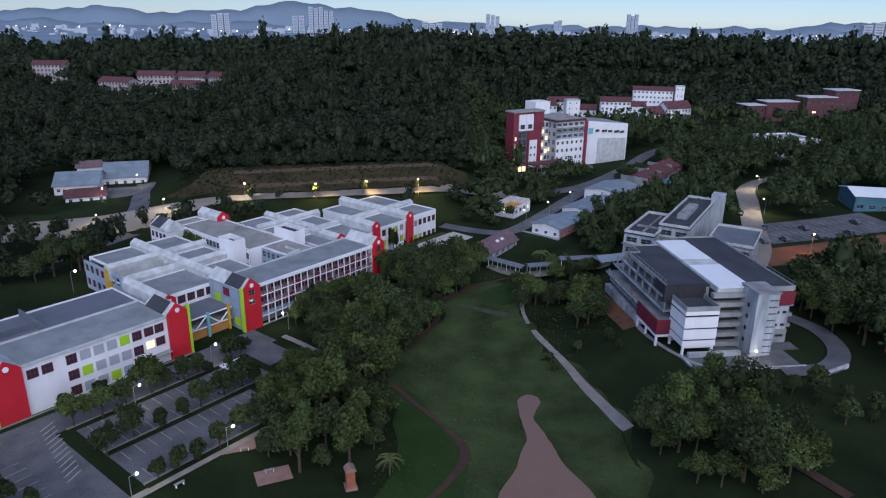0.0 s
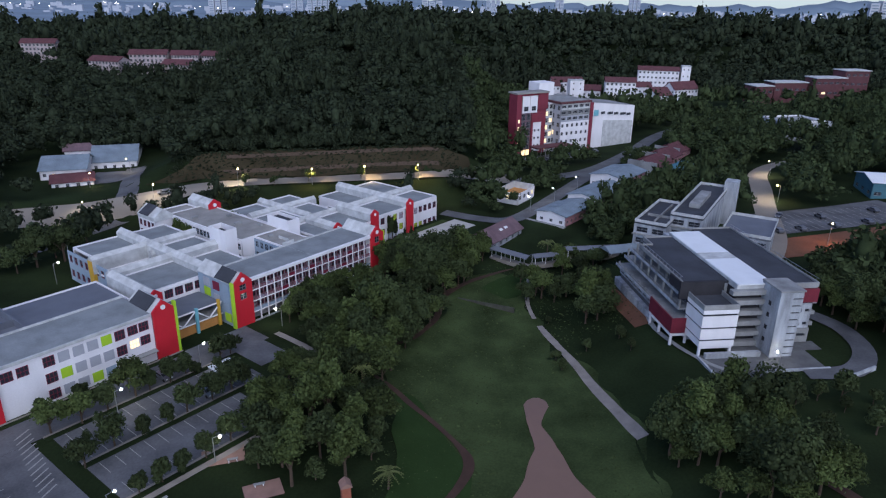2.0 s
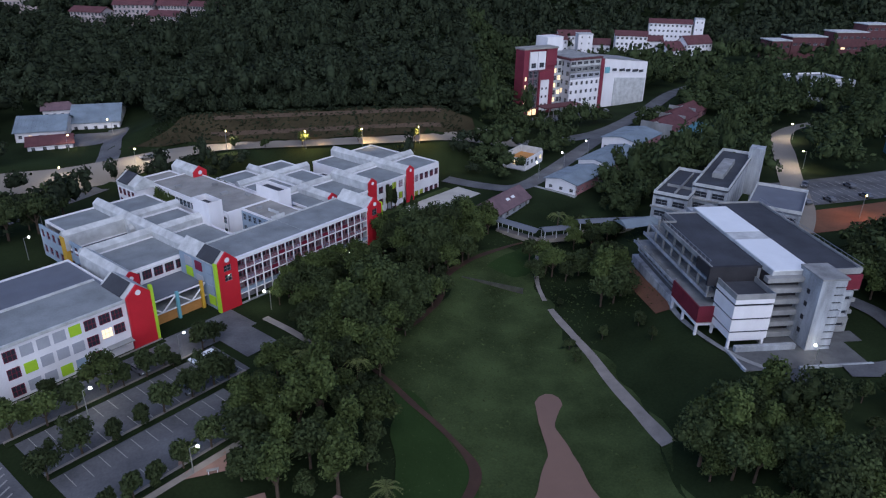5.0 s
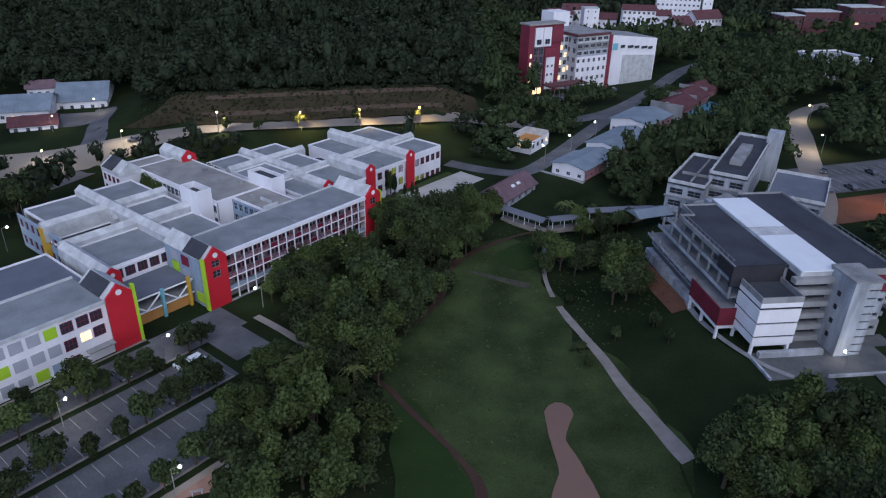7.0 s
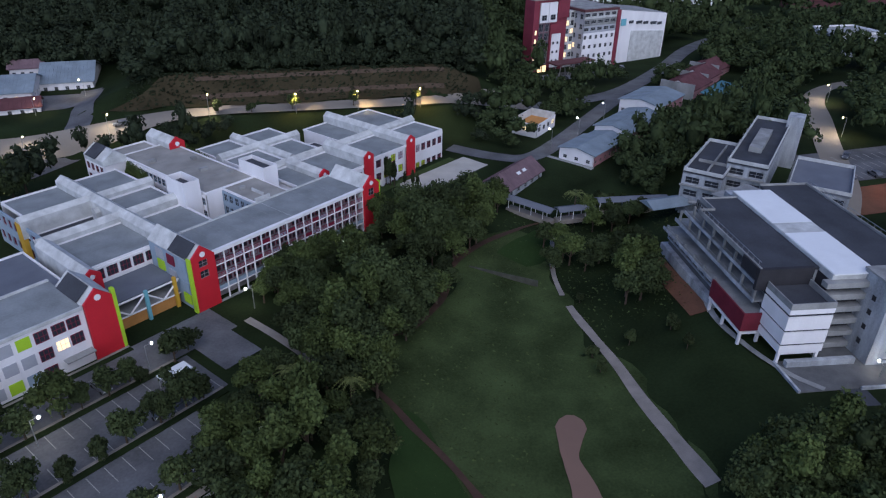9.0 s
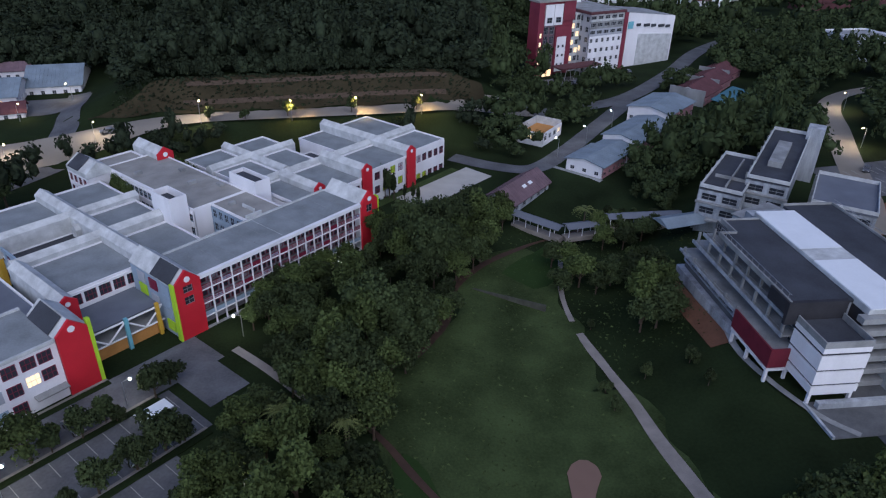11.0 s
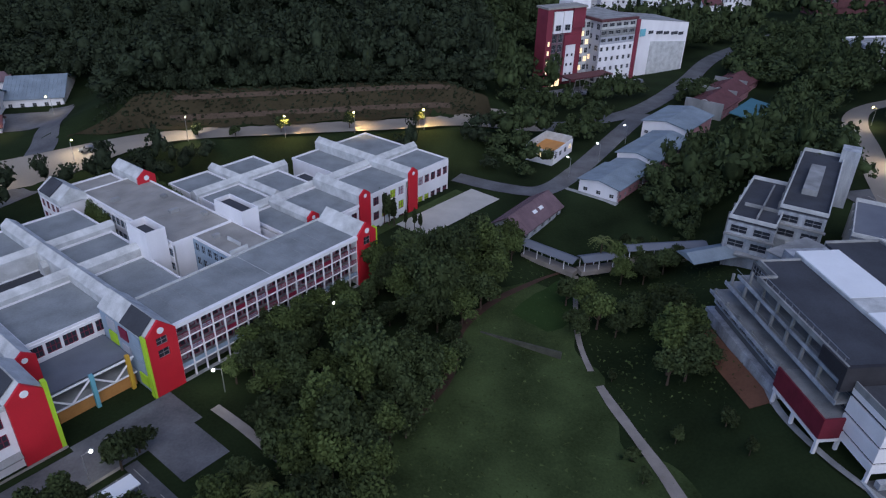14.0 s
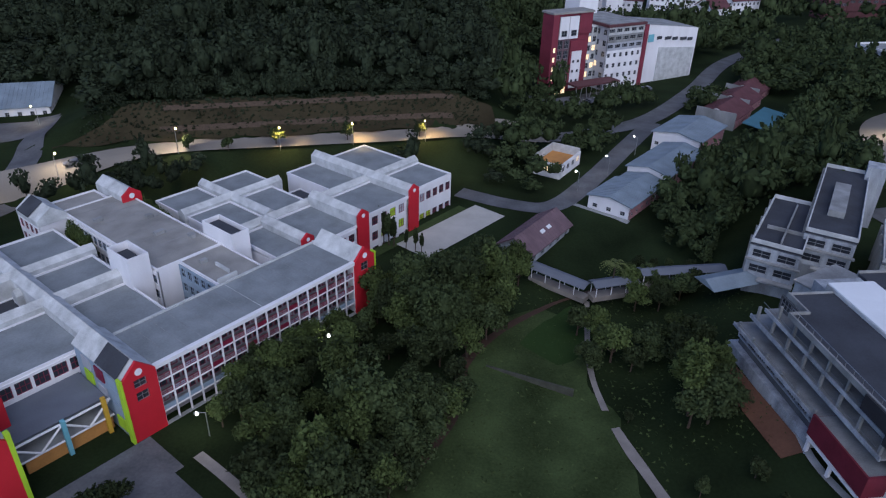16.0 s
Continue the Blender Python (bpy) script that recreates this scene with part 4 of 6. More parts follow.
# ---- pitched-roof buildings ----
def house(m, sx, sy, z0, eave, top, roof_mat, wall_mat=WHITE, cols=4, rows=1, label="", group="", ww=1.2, wh=1.2, name="house", lit=(), over=0.6, two=True, side=None):
    h = thing(name, m, label, "building", group)
    part("wall", boxes((0.35, sx - 0.35, 0.35, sy - 0.35, z0 - 9, eave - 0.05)), wall_mat, h)
    facade(h, Matrix.Identity(4), sx, z0, eave, cols, rows, ww, wh, side or wall_mat, STEEL, GLASS, 0.3, 1, lit=lit)
    n = max(1, int(sy / (sx / cols)))
    facade(h, Matrix.Translation((0, sy, 0)) @ pose(0, 0, 0, 0, 0, -90), sy, z0, eave, n, rows, ww, wh, wall_mat, STEEL, GLASS, 0.3, 1)
    if two:
        facade(h, Matrix.Translation((sx, 0, 0)) @ pose(0, 0, 0, 0, 0, 90), sy, z0, eave, n, rows, ww, wh, wall_mat, STEEL, GLASS, 0.3, 1)
    c = sy / 2
    for x in (0.05, sx - 0.35):
        part("gable", prism([(0, eave), (sy, eave), (c, top - 0.15)], "x", x, x + 0.3), wall_mat, h)
    k = (top - eave) / c
    r = part("roof", prism([(-over, eave - k * over), (c, top), (sy + over, eave - k * over), (sy + over, eave - k * over + 0.25), (c, top + 0.3), (-over, eave - k * over + 0.25)], "x", -over, sx + over), roof_mat, h)
    bm = bmesh.new()
    for x in np.arange(0.5, sx, 1.2):
        for a, b in ((-over, c), (sy + over, c)):
            beam(bm, (x, a, eave - k * over + 0.27), (x, b, top + 0.32), 0.05, 4)
    part("roof_seam", bm, roof_mat, r)
    return h


SH = "workshop sheds along the service lane"
for s, w, ln, wd, eave, top, rm, lab in ((118, -22, 15, 11.5, 3.6, 4.7, TIN, "workshop shed with pale blue metal roof and white windows"), (134.5, -22, 5, 11, 3.2, 4.4, TIN, "low shed link with pale blue metal roof"), (141, -22, 25, 12, 4.6, 5.9, TIN, "long workshop shed with pale blue metal roof"), (170, -19.5, 21, 15, 6.0, 7.4, TIN, "tall workshop shed with grey metal roof")):
    house(pose(*loc(s, w), 0, 0, 0, ANG), ln, wd, -1.5, eave, top, rm, WHITE, max(2, int(ln / 2.6)), 1, lab, SH, 1.3, 1.1, "workshop_shed", side=PINKW)
for s, w, ln, wd in ((206, -18, 18, 13), (226, -16, 16, 13), (244, -14, 16, 12)):
    house(pose(*loc(s, w), 0, 0, 0, ANG), ln, wd, -1, 4.2, 7.0, MAROON, WHITE, 5, 1, "white terrace house with a maroon tiled roof", "maroon roofed row", 1.4, 1.3, "terrace_house", side=PINKW)
    tagged(mesh_ob("party_wall", boxes((0, 0.5, -0.3, wd + 0.3, 0, 6.4)), CONC, None, pose(*loc(s - 0.7, w), 0, 0, 0, ANG)), "stepped pale party wall", "wall", kind="structure")
tagged(mesh_ob("awning", prism([(-5, 3.0), (5, 4.2), (5, 4.5), (-5, 3.3)], "x", 0, 24), TEAL, None, pose(*loc(204, -26), 0, 0, 0, ANG)), "teal metal lean-to awning", "roof", kind="structure")
house(pose(*loc(157, -33), 0, 0, 0, ANG + 6), 13, 8, -1, 2.6, 4.6, WHITE2, WHITE, 4, 1, "small white house with a pale roof", "small houses")
house(pose(*loc(170, -42), 0, 0, 0, ANG + 90), 8, 8, -1, 2.4, 4.6, WHITE2, WHITE, 2, 1, "small white house with a pale roof", "small houses")
tagged(mesh_ob("lean_to", prism([(-4.5, -0.6), (0, 0.0), (0, 0.2), (-4.5, -0.4)], "y", -24, -8), CONC, None, pose(*loc(0, 0), 0, 0, 0, ANG) @ pose(117.8, 1.5, 0)), "stained concrete lean-to roof", "roof", kind="structure")
house(pose(17.4, 177, 0, 0, 0, 55), 19, 8.5, -1.5, 1.8, 4.6, PLUM, WHITE2, 5, 1, "bungalow with a plum tiled hip roof and skylights", "bungalow", 1.3, 1.2, "bungalow")
sk = tagged(mesh_ob("skylight", boxes((0, 1.6, 0, 0.9, 0, 0.15)), STRIP, None, pose(*(pose(17.4, 177, 0, 0, 0, 55) @ Vector((8, 1.7, 3.15))), 33, 0, 55)), "white rooflight on a tiled roof", "skylight")
copy_thing(sk, pose(*(pose(17.4, 177, 0, 0, 0, 55) @ Vector((11, 1.7, 3.15))), 33, 0, 55))
ho = thing("roofless_house", pose(30.3, 223.4, 1.0, 0, 0, 58), "small lit two-storey house with an open flat roof", "building")
part("floor", boxes((0.35, 14, 0.35, 9, -3, 1.6)), WHITE, ho)
facade(ho, Matrix.Translation((0, 0, 0)), 14, -0.5, 3.6, 4, 1, 2.0, 1.6, WHITE, STEEL, GLASS, 0.3, 1, lit=((3, 0),))
facade(ho, Matrix.Translation((0, 9, 0)) @ pose(0, 0, 0, 0, 0, -90), 9, -0.5, 3.6, 3, 1, 1.6, 1.6, WHITE, STEEL, GLASS, 0.3, 1, lit=((1, 0),))
part("wall", boxes((0, 14, 8.7, 9, 1.6, 4.4), (13.7, 14, 0.3, 8.7, 1.6, 4.4)), PALE, ho)
# Warm light on the terrace is given by the orange floor colour.
part("terrace", boxes((0.3, 13.7, 0.3, 8.7, 1.6, 1.9)), ORANGE, ho, "terrace floor coloured orange for warm light")
LF = "houses at the edge of the wood"
house(pose(-139, 243, 5, 0, 0, 18), 17, 24, 0, 4.4, 8.6, TIN, WHITE, 5, 1, "hall with a pale metal roof and lit eaves", LF)
house(pose(-150, 226, 6, 0, 0, 18), 16, 20, 0, 4.0, 7.4, TIN, WHITE, 5, 1, "hall with a pale metal roof and lit eaves", LF, lit=((1, 0), (3, 0)))
house(pose(-155, 254, 7, 0, 0, 20), 11, 7, 0, 4.5, 6.5, PLUM, WHITE, 4, 1, "small white house with a grey tiled roof", LF)
house(pose(-141, 217, 5, 0, 0, 25), 14, 9, 0, 2.8, 4.8, MAROON, WHITE, 4, 1, "white bungalow with a maroon tiled roof", LF)
DM = "hillside hostel blocks"
for x, y, z, a, sx, lab in ((-190, 404, 30, 6, 22, ""), (-166, 408, 31, 8, 16, ""), (-148, 410, 31, -14, 16, ""), (-204, 382, 24, -14, 20, ""), (-160, 378, 22, -6, 16, ""), (-262, 416, 33, 10, 20, "")):
    house(pose(x, y, land1(x, y) + 4.5, 0, 0, a), sx, 10, 0, 7.4, 9.6, MAROON, ROSE, 9, 3, "white hostel block with a maroon tiled roof on the wooded hill", DM, 1.3, 1.5, "hostel")
WV = "white school houses beyond the trees"
for x, y, a, sx, sy, e, rise, r in ((71, 487, 10, 17, 10, 6.5, 3, 2), (84, 506, 6, 24, 11, 7.5, 3, 2), (103, 484, -8, 13, 9, 4.5, 3.4, 1), (116, 469, -8, 21, 11, 12.5, 2.6, 4), (141, 500, 0, 17, 10, 5.5, 3, 1), (159.5, 546, -12, 32, 11, 13.5, 2.6, 4), (151, 462, 20, 13, 15, 4.2, 4.6, 1), (167, 474, 24, 22, 12, 7, 4.6, 2)):
    house(pose(x, y, 6, 0, 0, a), sx, sy, -2, e, e + rise, MAROON, WHITE, max(3, int(sx / 3)), r, "white school house with a maroon tiled roof", WV, 1.5, 1.5, "school_house")
for x, y, a, sx, sy, e in ((92, 474, 4, 10, 9, 12), (193, 541, -12, 7, 9, 17)):
    bt = thing("stair_house", pose(x, y, 6, 0, 0, a), "plain white stair house with a flat roof", "building", WV)
    facade(bt, Matrix.Identity(4), sx, -4, e, 2, 4, 0.9, 1.2, WHITE, STEEL, GLASS, 0.3, 0)
    part("wall", boxes((0, sx, 0.35, sy, -6, e)), WHITE, bt)
    part("roof", boxes((-0.2, sx + 0.2, -0.2, sy + 0.2, e, e + 0.4)), PALE, bt)
BI = "maroon brick institute"
for x, y, a, sx, e in ((236, 499, 10, 15, 6), (254, 507, 8, 27, 8), (284, 505, 8, 25, 12), (309, 512, 10, 21, 17)):
    br = thing("institute", pose(x, y, 7, 0, 0, a), "maroon brick institute block with a pale flat roof edge", "building", BI)
    facade(br, Matrix.Identity(4), sx, -3, e, max(2, int(sx / 5)), max(1, int(e / 5)), 3.4, 1.6, MAROON, STEEL, GLASS, 0.3, 2, lit=((1, 0),) if x == 284 else ())
    part("wall", boxes((0, sx, 0.4, 14, -8, e)), MAROON, br)
    part("roof", boxes((-0.6, sx + 0.6, -0.8, 14.6, e, e + 0.6)), PALE, br)
fh = thing("hall", pose(184, 338, 3, 0, 0, 14), "pale box-like hall with a flat parapet roof", "building")
facade(fh, Matrix.Identity(4), 24, -3, 10, 5, 2, 1.6, 1.0, GREYP, STEEL, GLASS, 0.3, 1)
part("wall", boxes((0, 24, 0.4, 20, -6, 10), (24, 34, 6, 20, -6, 9)), GREYP, fh)
part("parapet", boxes((0, 24, 0, 0.4, 10, 10.9), (0, 0.4, 0.4, 20, 10, 10.9), (23.6, 24, 0.4, 20, 10, 10.9), (0.4, 23.6, 19.6, 20, 10, 10.9)), WHITE, fh)
part("roof", boxes((0.4, 23.6, 0.4, 19.6, 10, 10.2)), CONC, fh)
house(pose(156, 214, land1(156, 214) + 1, 0, 0, -10), 30, 16, -4, 5, 6.6, STRIP, TEAL, 7, 1, "low teal hall with a pale metal roof", "", 2.4, 1.4, "hall")

# ---- tall red and white centre ----
HM = pose(37, 310.5, 0, 0, 0, 31)
H = thing("red_white_centre", HM, "tall red and white centre with a plain white hall", "building")
part("wall", boxes((0, 19, 0.5, 6, -4, 29.5)), REDC, H)
part("red_fin", boxes((-0.3, 2.6, -0.9, 0.4, -4, 30)), REDC, H, "red wall fin")
for z in (5, 8.6, 12.2, 15.8):
    window(H, Matrix.Translation((0.6, -1.05, z)), 1.1, 1.9, STEEL, LIT, 0)
for x in (3.4, 8.1):
    bay = part("white_bay", boxes((x, x + 4.4, -0.5, 0.45, 20.4, 28.6)), WHITE, H)
    window(bay, Matrix.Translation((x + 0.9, -0.63, 21.4)), 2.6, 2.2, STEEL, GLASS, 1)
part("dark_glazing_back", boxes((3.0, 9.0, 0.1, 0.45, 0, 20.2)), DARK, H)
facade(H, Matrix.Translation((3.0, -0.35, 0)), 6.0, 1, 20.2, 2, 5, 2.3, 3.1, PLUM, STEEL, GLASS, 0.4, 2)
part("red_surround", boxes((9.3, 16.2, -0.8, 0.4, 15.6, 19.6), (9.3, 10.2, -0.8, 0.4, 1, 15.6), (15.4, 16.2, -0.8, 0.4, 1, 15.6), (13, 19.2, -0.4, 0.45, 22, 29.6)), REDC, H, "red framing round a white slab")
slab = part("white_slab", boxes((10.2, 15.4, -0.6, 0.4, 1, 15.6)), WHITE, H)
for z in (3.4, 7.2, 11):
    for x in (11, 13.4):
        window(slab, Matrix.Translation((x, -0.72, z)), 1.0, 1.1, STEEL, GLASS, 0)
facade(H, Matrix.Translation((16.2, 1.2, 0)), 8, 0, 24, 3, 7, 1.9, 2.2, PALE, STEEL, GLASS, 0.4, 1, lit=((0, 0), (1, 1), (2, 2), (1, 3), (2, 4), (1, 5), (0, 2), (1, 0)))
part("link_core", boxes((16.2, 24.2, 1.7, 20, -4, 24)), WHITE, H)
facade(H, Matrix.Translation((24.1, 7, 0)) @ pose(0, 0, 0, 0, 0, -90), 12, -1, 24, 3, 6, 2.0, 2.2, GREYP, STEEL, GLASS, 0.4, 1, lit=((0, 1), (1, 2)), label="grey side wall")
part("wall", boxes((24.5, 43, -4.5, 20, -4, 24)), PALE, H)
facade(H, Matrix.Translation((24.1, -5, 0)), 19, -1, 15.2, 6, 4, 1.5, 1.7, WHITE, STEEL, GLASS, 0.45, 1)
for z, m in ((15.2, GREYP), (18.2, CONC), (21.2, PALE)):
    facade(H, Matrix.Translation((24.1, -5, 0)), 19, z, z + 2.95, 5, 1, 2.8, 1.4, m, STEEL, GLASS, 0.45, 2)
part("roof", boxes((23.4, 43.6, -5.6, 20.6, 24.2, 25.2)), MAROON, H, "maroon roof edge")
part("roof_deck", boxes((24.4, 42.6, -4.6, 19.6, 25.2, 25.35)), CONC, H)
part("roof", boxes((-0.5, 19.4, -1.0, 6.5, 29.7, 30.4)), ROOFL, H)
part("roof_room", boxes((27, 37, 17, 26, 20, 32)), WHITE, H, "white rooftop lift house")
part("red_fin", boxes((43.1, 45.0, -5.6, 2, -4, 24)), REDC, H, "red wall fin")
part("hall_wall", prism([(45, -4), (76, -4), (76, 20.2), (45, 23.6)], "y", -4, 17), WHITE, H, "plain white hall wall")
part("hall_panel", prism([(54, -2), (75, -2), (75, 12.4), (54, 14)], "y", -4.35, -4.0), PALE, H)
part("hall_roof", prism([(46, 23.6), (75.5, 20.3), (75.5, 20.5), (46, 23.8)], "y", -3.4, 16.4), CONC, H)
sg = part("sign", boxes((47, 50, -4.35, -4.02, 16.6, 19.6)), CYAN, H, "light blue square sign mark")
for i, ln in enumerate((3, 4.2, 3.4, 4.4, 3.2)):
    x = 52 + i * 4.6
    z = 18.0 - (x - 45) * 0.1
    part("sign_bar", boxes((x, x + ln * 0.85, -4.35, -4.02, z, z + 1.2)), ROOFD, H, "dark sign lettering bar")
part("canopy", boxes((5, 27, -12, -5.4, 4.6, 5.2)), MAROON, H, "rust red entrance canopy")
for x in (7, 12, 17, 22, 25.5):
    for d in (-1, 1):
        part("canopy_strut", beam(bmesh.new(), (x, -11, -4), (x + d * 1.6, -11, 4.7), 0.16), STEEL, H)
for x in (4.0, 6.6):
    part("lit_lobby", boxes((x, x + 1.8, -0.95, -0.5, -0.5, 2.2)), LIT, H, "lit entrance lobby")

# ---- trees ----
rng = np.random.default_rng(7)


def ico():
    bm = bmesh.new()
    bmesh.ops.create_icosphere(bm, subdivisions=1, radius=1)
    v = np.array([x.co for x in bm.verts])
    f = np.array([[q.index for q in p.verts] for p in bm.faces])
    bm.free()
    return v, f


ICO_V, ICO_F = ico()


def leaf_cloud(lobes, n, size, r, loose=0.5):
    """Leaf sprays, each a small folded blade at its own tilt, spread through the outside of some lobes."""
    w = np.array([l[3] * l[4] for l in lobes])
    pick = r.choice(len(lobes), n, p=w / w.sum())
    L = np.array(lobes)[pick]
    d = r.normal(size=(n, 3))
    d /= np.linalg.norm(d, axis=1)[:, None]
    d[:, 2] = np.where(d[:, 2] < -0.45, -d[:, 2], d[:, 2])
    lump = 1 + 0.16 * np.sin(d[:, [0]] * 7 + pick[:, None]) * np.sin(d[:, [1]] * 6 + pick[:, None] * 2) + 0.12 * np.sin(d[:, [2]] * 9 + pick[:, None])
    p = L[:, :3] + d * L[:, [3, 3, 4]] * lump * r.uniform(0.72, 1.12, (n, 1))
    q = d + loose * r.normal(size=(n, 3))
    q /= np.linalg.norm(q, axis=1)[:, None]
    t = np.cross(q, r.normal(size=(n, 3)))
    t /= np.linalg.norm(t, axis=1)[:, None]
    b = np.cross(q, t)
    s = size * r.uniform(0.5, 1.6, (n, 1))
    v = np.stack([p - t * s, p + b * s * 0.6 - q * s * 0.2, p + t * s - q * s * 0.35, p - b * s * 0.6 + q * s * 0.25], 1).reshape(-1, 3)
    i = np.arange(n)[:, None] * 4
    return v, np.concatenate([i + [[0, 1, 2]], i + [[0, 2, 3]]])


def cores(lobes, r, k=0.86):
    V, F, o = [], [], 0
    for x, y, z, a, b in lobes:
        v = ICO_V * (1 + r.uniform(-0.16, 0.16, (len(ICO_V), 1)))
        V.append(v * (a * k, a * k, b * k) + (x, y, z))
        F.append(ICO_F + o)
        o += len(v)
    return np.concatenate(V), np.concatenate(F)


def join(*pairs):
    V, F, o = [], [], 0
    for v, f in pairs:
        V.append(v)
        F.append(f + o)
        o += len(v)
    return np.concatenate(V), np.concatenate(F)


def make_lobes(r, h, spread, n, tall=1.0):
    out = [(0, 0, h * 0.68, spread * 0.62, h * 0.26 * tall)]
    for i in range(n):
        a = 6.283 * i / n * 1.6 + r.uniform(-0.5, 0.5)
        k = r.uniform(0.2, 0.85) * spread
        out.append((k * math.cos(a), k * math.sin(a), h * r.uniform(0.48, 0.84), spread * r.uniform(0.24, 0.5), h * r.uniform(0.1, 0.2) * tall))
    return out


TREES = []
KINDS = (("spreading dark green broadleaf tree", 8.5, 4.2, 7, 1.0), ("round-crowned dark green broadleaf tree", 7.0, 3.2, 6, 1.1), ("tall feathery green tree with open crown", 11.5, 3.4, 7, 1.35), ("tall broad dark green tree", 12.5, 5.0, 9, 1.1), ("small bushy green tree", 4.6, 2.3, 5, 1.1), ("leafy mid-green garden tree", 9.0, 3.8, 8, 1.15), ("slim dark columnar cypress", 6.2, 0.8, 6, 1.7))
for label, h, spread, n, tall in KINDS:
    r = np.random.default_rng(int(h * 10))
    lobes = make_lobes(r, h, spread, n, tall)
    e = thing("tree", pose(0, 0, -500), label, "tree", "trees of the grounds")
    bm = bmesh.new()
    beam(bm, (0, 0, -0.6), (0.1, 0.05, h * 0.45), h * 0.032, 7, h * 0.02)
    for x, y, z, a, b in lobes:
        beam(bm, (0.05, 0.02, h * r.uniform(0.25, 0.42)), (x * 0.85, y * 0.85, z), h * 0.013, 5, h * 0.005)
    part("trunk", bm, BARK, e)
    v, f = join(leaf_cloud(lobes, int(900 + 220 * spread), 0.29, r, 0.7), cores(lobes, r, 0.66))
    c = raw_mesh("crown", v, f, LEAFY if h in (9.0, 11.5) else LEAF)
    c.parent = e
    TREES.append(e)


def plant(x, y, kind, scale=1.0):
    t = copy_thing(TREES[kind], Matrix.Identity(4))
    t.matrix_basis = pose(x, y, land1(x, y) - 0.1, 0, 0, rng.uniform(0, 360)) @ Matrix.Diagonal((scale, scale, scale * rng.uniform(0.88, 1.15), 1))
    return t


def school_xy(x, y):
    a = radians(ANG)
    dx, dy = x - SCHOOL[0], y - SCHOOL[1]
    return dx * math.cos(a) + dy * math.sin(a), -dx * math.sin(a) + dy * math.cos(a)


def free(x, y):
    s, w = school_xy(x, y)
    if -82 < s < 98 and -2.5 < w < 70 or s < 8 and -11 < w < 1:
        return False
    if y < 152 and -8 + max(0, (y - 108) * 0.42) < x < 34 - max(0, (y - 125) * 0.25):
        return False
    if -17 < s < 10 and -22 < w < -10 and s + (w + 10) * 0.3 < 4:
        return False
    return True


spots, FAR = [], []


def zone(cx, cy, rx, ry, count, kinds, lo=0.8, hi=1.2, gap=3.6, turn=0.0):
    a, tries = radians(turn), 0
    while count and tries < 4000:
        tries += 1
        u, v = rng.uniform(-1, 1, 2)
        if u * u + v * v > 1:
            continue
        x, y = cx + u * rx * math.cos(a) - v * ry * math.sin(a), cy + u * rx * math.sin(a) + v * ry * math.cos(a)
        if not free(x, y) or any((x - p) ** 2 + (y - q) ** 2 < gap * gap for p, q in spots):
            continue
        spots.append((x, y))
        if cy > 186:
            FAR.append((x, y, rng.uniform(lo, hi) * 6.0))
            count -= 1
            continue
        plant(x, y, int(rng.choice(kinds)), rng.uniform(lo, hi))
        count -= 1


zone(*loc(27, -6.5), 19, 3.4, 24, (0, 1, 5, 1), 0.6, 0.85, 2.8, ANG)
zone(*loc(48, -6), 7, 3.5, 5, (2, 3, 5), 0.7, 0.95, 3.0, ANG)
zone(*loc(26, -23), 25, 11, 34, (0, 2, 3, 5, 1), 0.65, 1.0, 3.6, ANG)
zone(*loc(4, -34), 22, 9, 24, (0, 2, 5, 1), 0.65, 0.95, 3.6, ANG)
zone(-20, 82, 12, 16, 22, (0, 2, 5, 1), 0.65, 1.0, 3.8)
zone(0, 154, 9, 16, 26, (0, 2, 3, 5), 0.65, 1.0, 3.6, -15)
zone(8, 170, 8, 6, 7, (0, 1, 5), 0.65, 0.9, 3.4)
zone(25, 147, 4, 7, 6, (0, 1, 5), 0.7, 0.95, 3.0)
zone(39.5, 131, 3.5, 4.5, 6, (2, 0, 3), 0.75, 1.0, 2.6)
zone(40, 147, 5, 5, 7, (0, 1, 5), 0.6, 0.9, 3.2)
zone(42, 166, 10, 4, 7, (1, 0, 5), 0.6, 0.85, 3.4)
zone(49, 73, 9, 7, 22, (3, 0, 2, 5), 0.65, 1.0, 2.8)
zone(52, 62, 11, 6, 10, (0, 5, 3), 0.6, 0.9, 3.4)
zone(75, 80, 14, 6, 12, (4, 1, 4), 0.5, 0.9, 3.4)
zone(104, 120, 11, 18, 26, (3, 0, 5), 0.8, 1.15, 4.0, 8)
zone(20, 214, 14, 10, 16, (3, 2, 0, 5), 0.75, 1.05, 4.0)
zone(15, 236, 10, 12, 16, (3, 2, 5), 0.8, 1.15, 3.6)
zone(43, 250, 11, 5, 20, (3, 0, 5), 0.6, 0.95, 3.0, 48)
zone(38, 271, 24, 5, 22, (3, 0, 5), 0.6, 0.9, 3.4, 32)
zone(96, 300, 16, 5, 16, (3, 0, 5), 0.6, 0.9, 3.4, 54)
zone(60, 196, 9, 7, 14, (0, 1, 5, 4), 0.6, 0.95, 3.2, 50)
zone(86, 236, 20, 5, 16, (3, 0, 5), 0.6, 0.9, 3.6, 52)
zone(24, 246, 20, 7, 14, (3, 0, 5), 0.75, 1.1, 4.2, 35)
zone(58, 286, 24, 4, 7, (3, 0, 5), 0.8, 1.05, 4.2, 40)
zone(60, 204, 6, 12, 8, (3, 0, 5), 0.65, 0.9, 4.0, -40)
zone(74, 216, 8, 20, 12, (3, 0, 2), 0.75, 1.0, 4.2, -35)
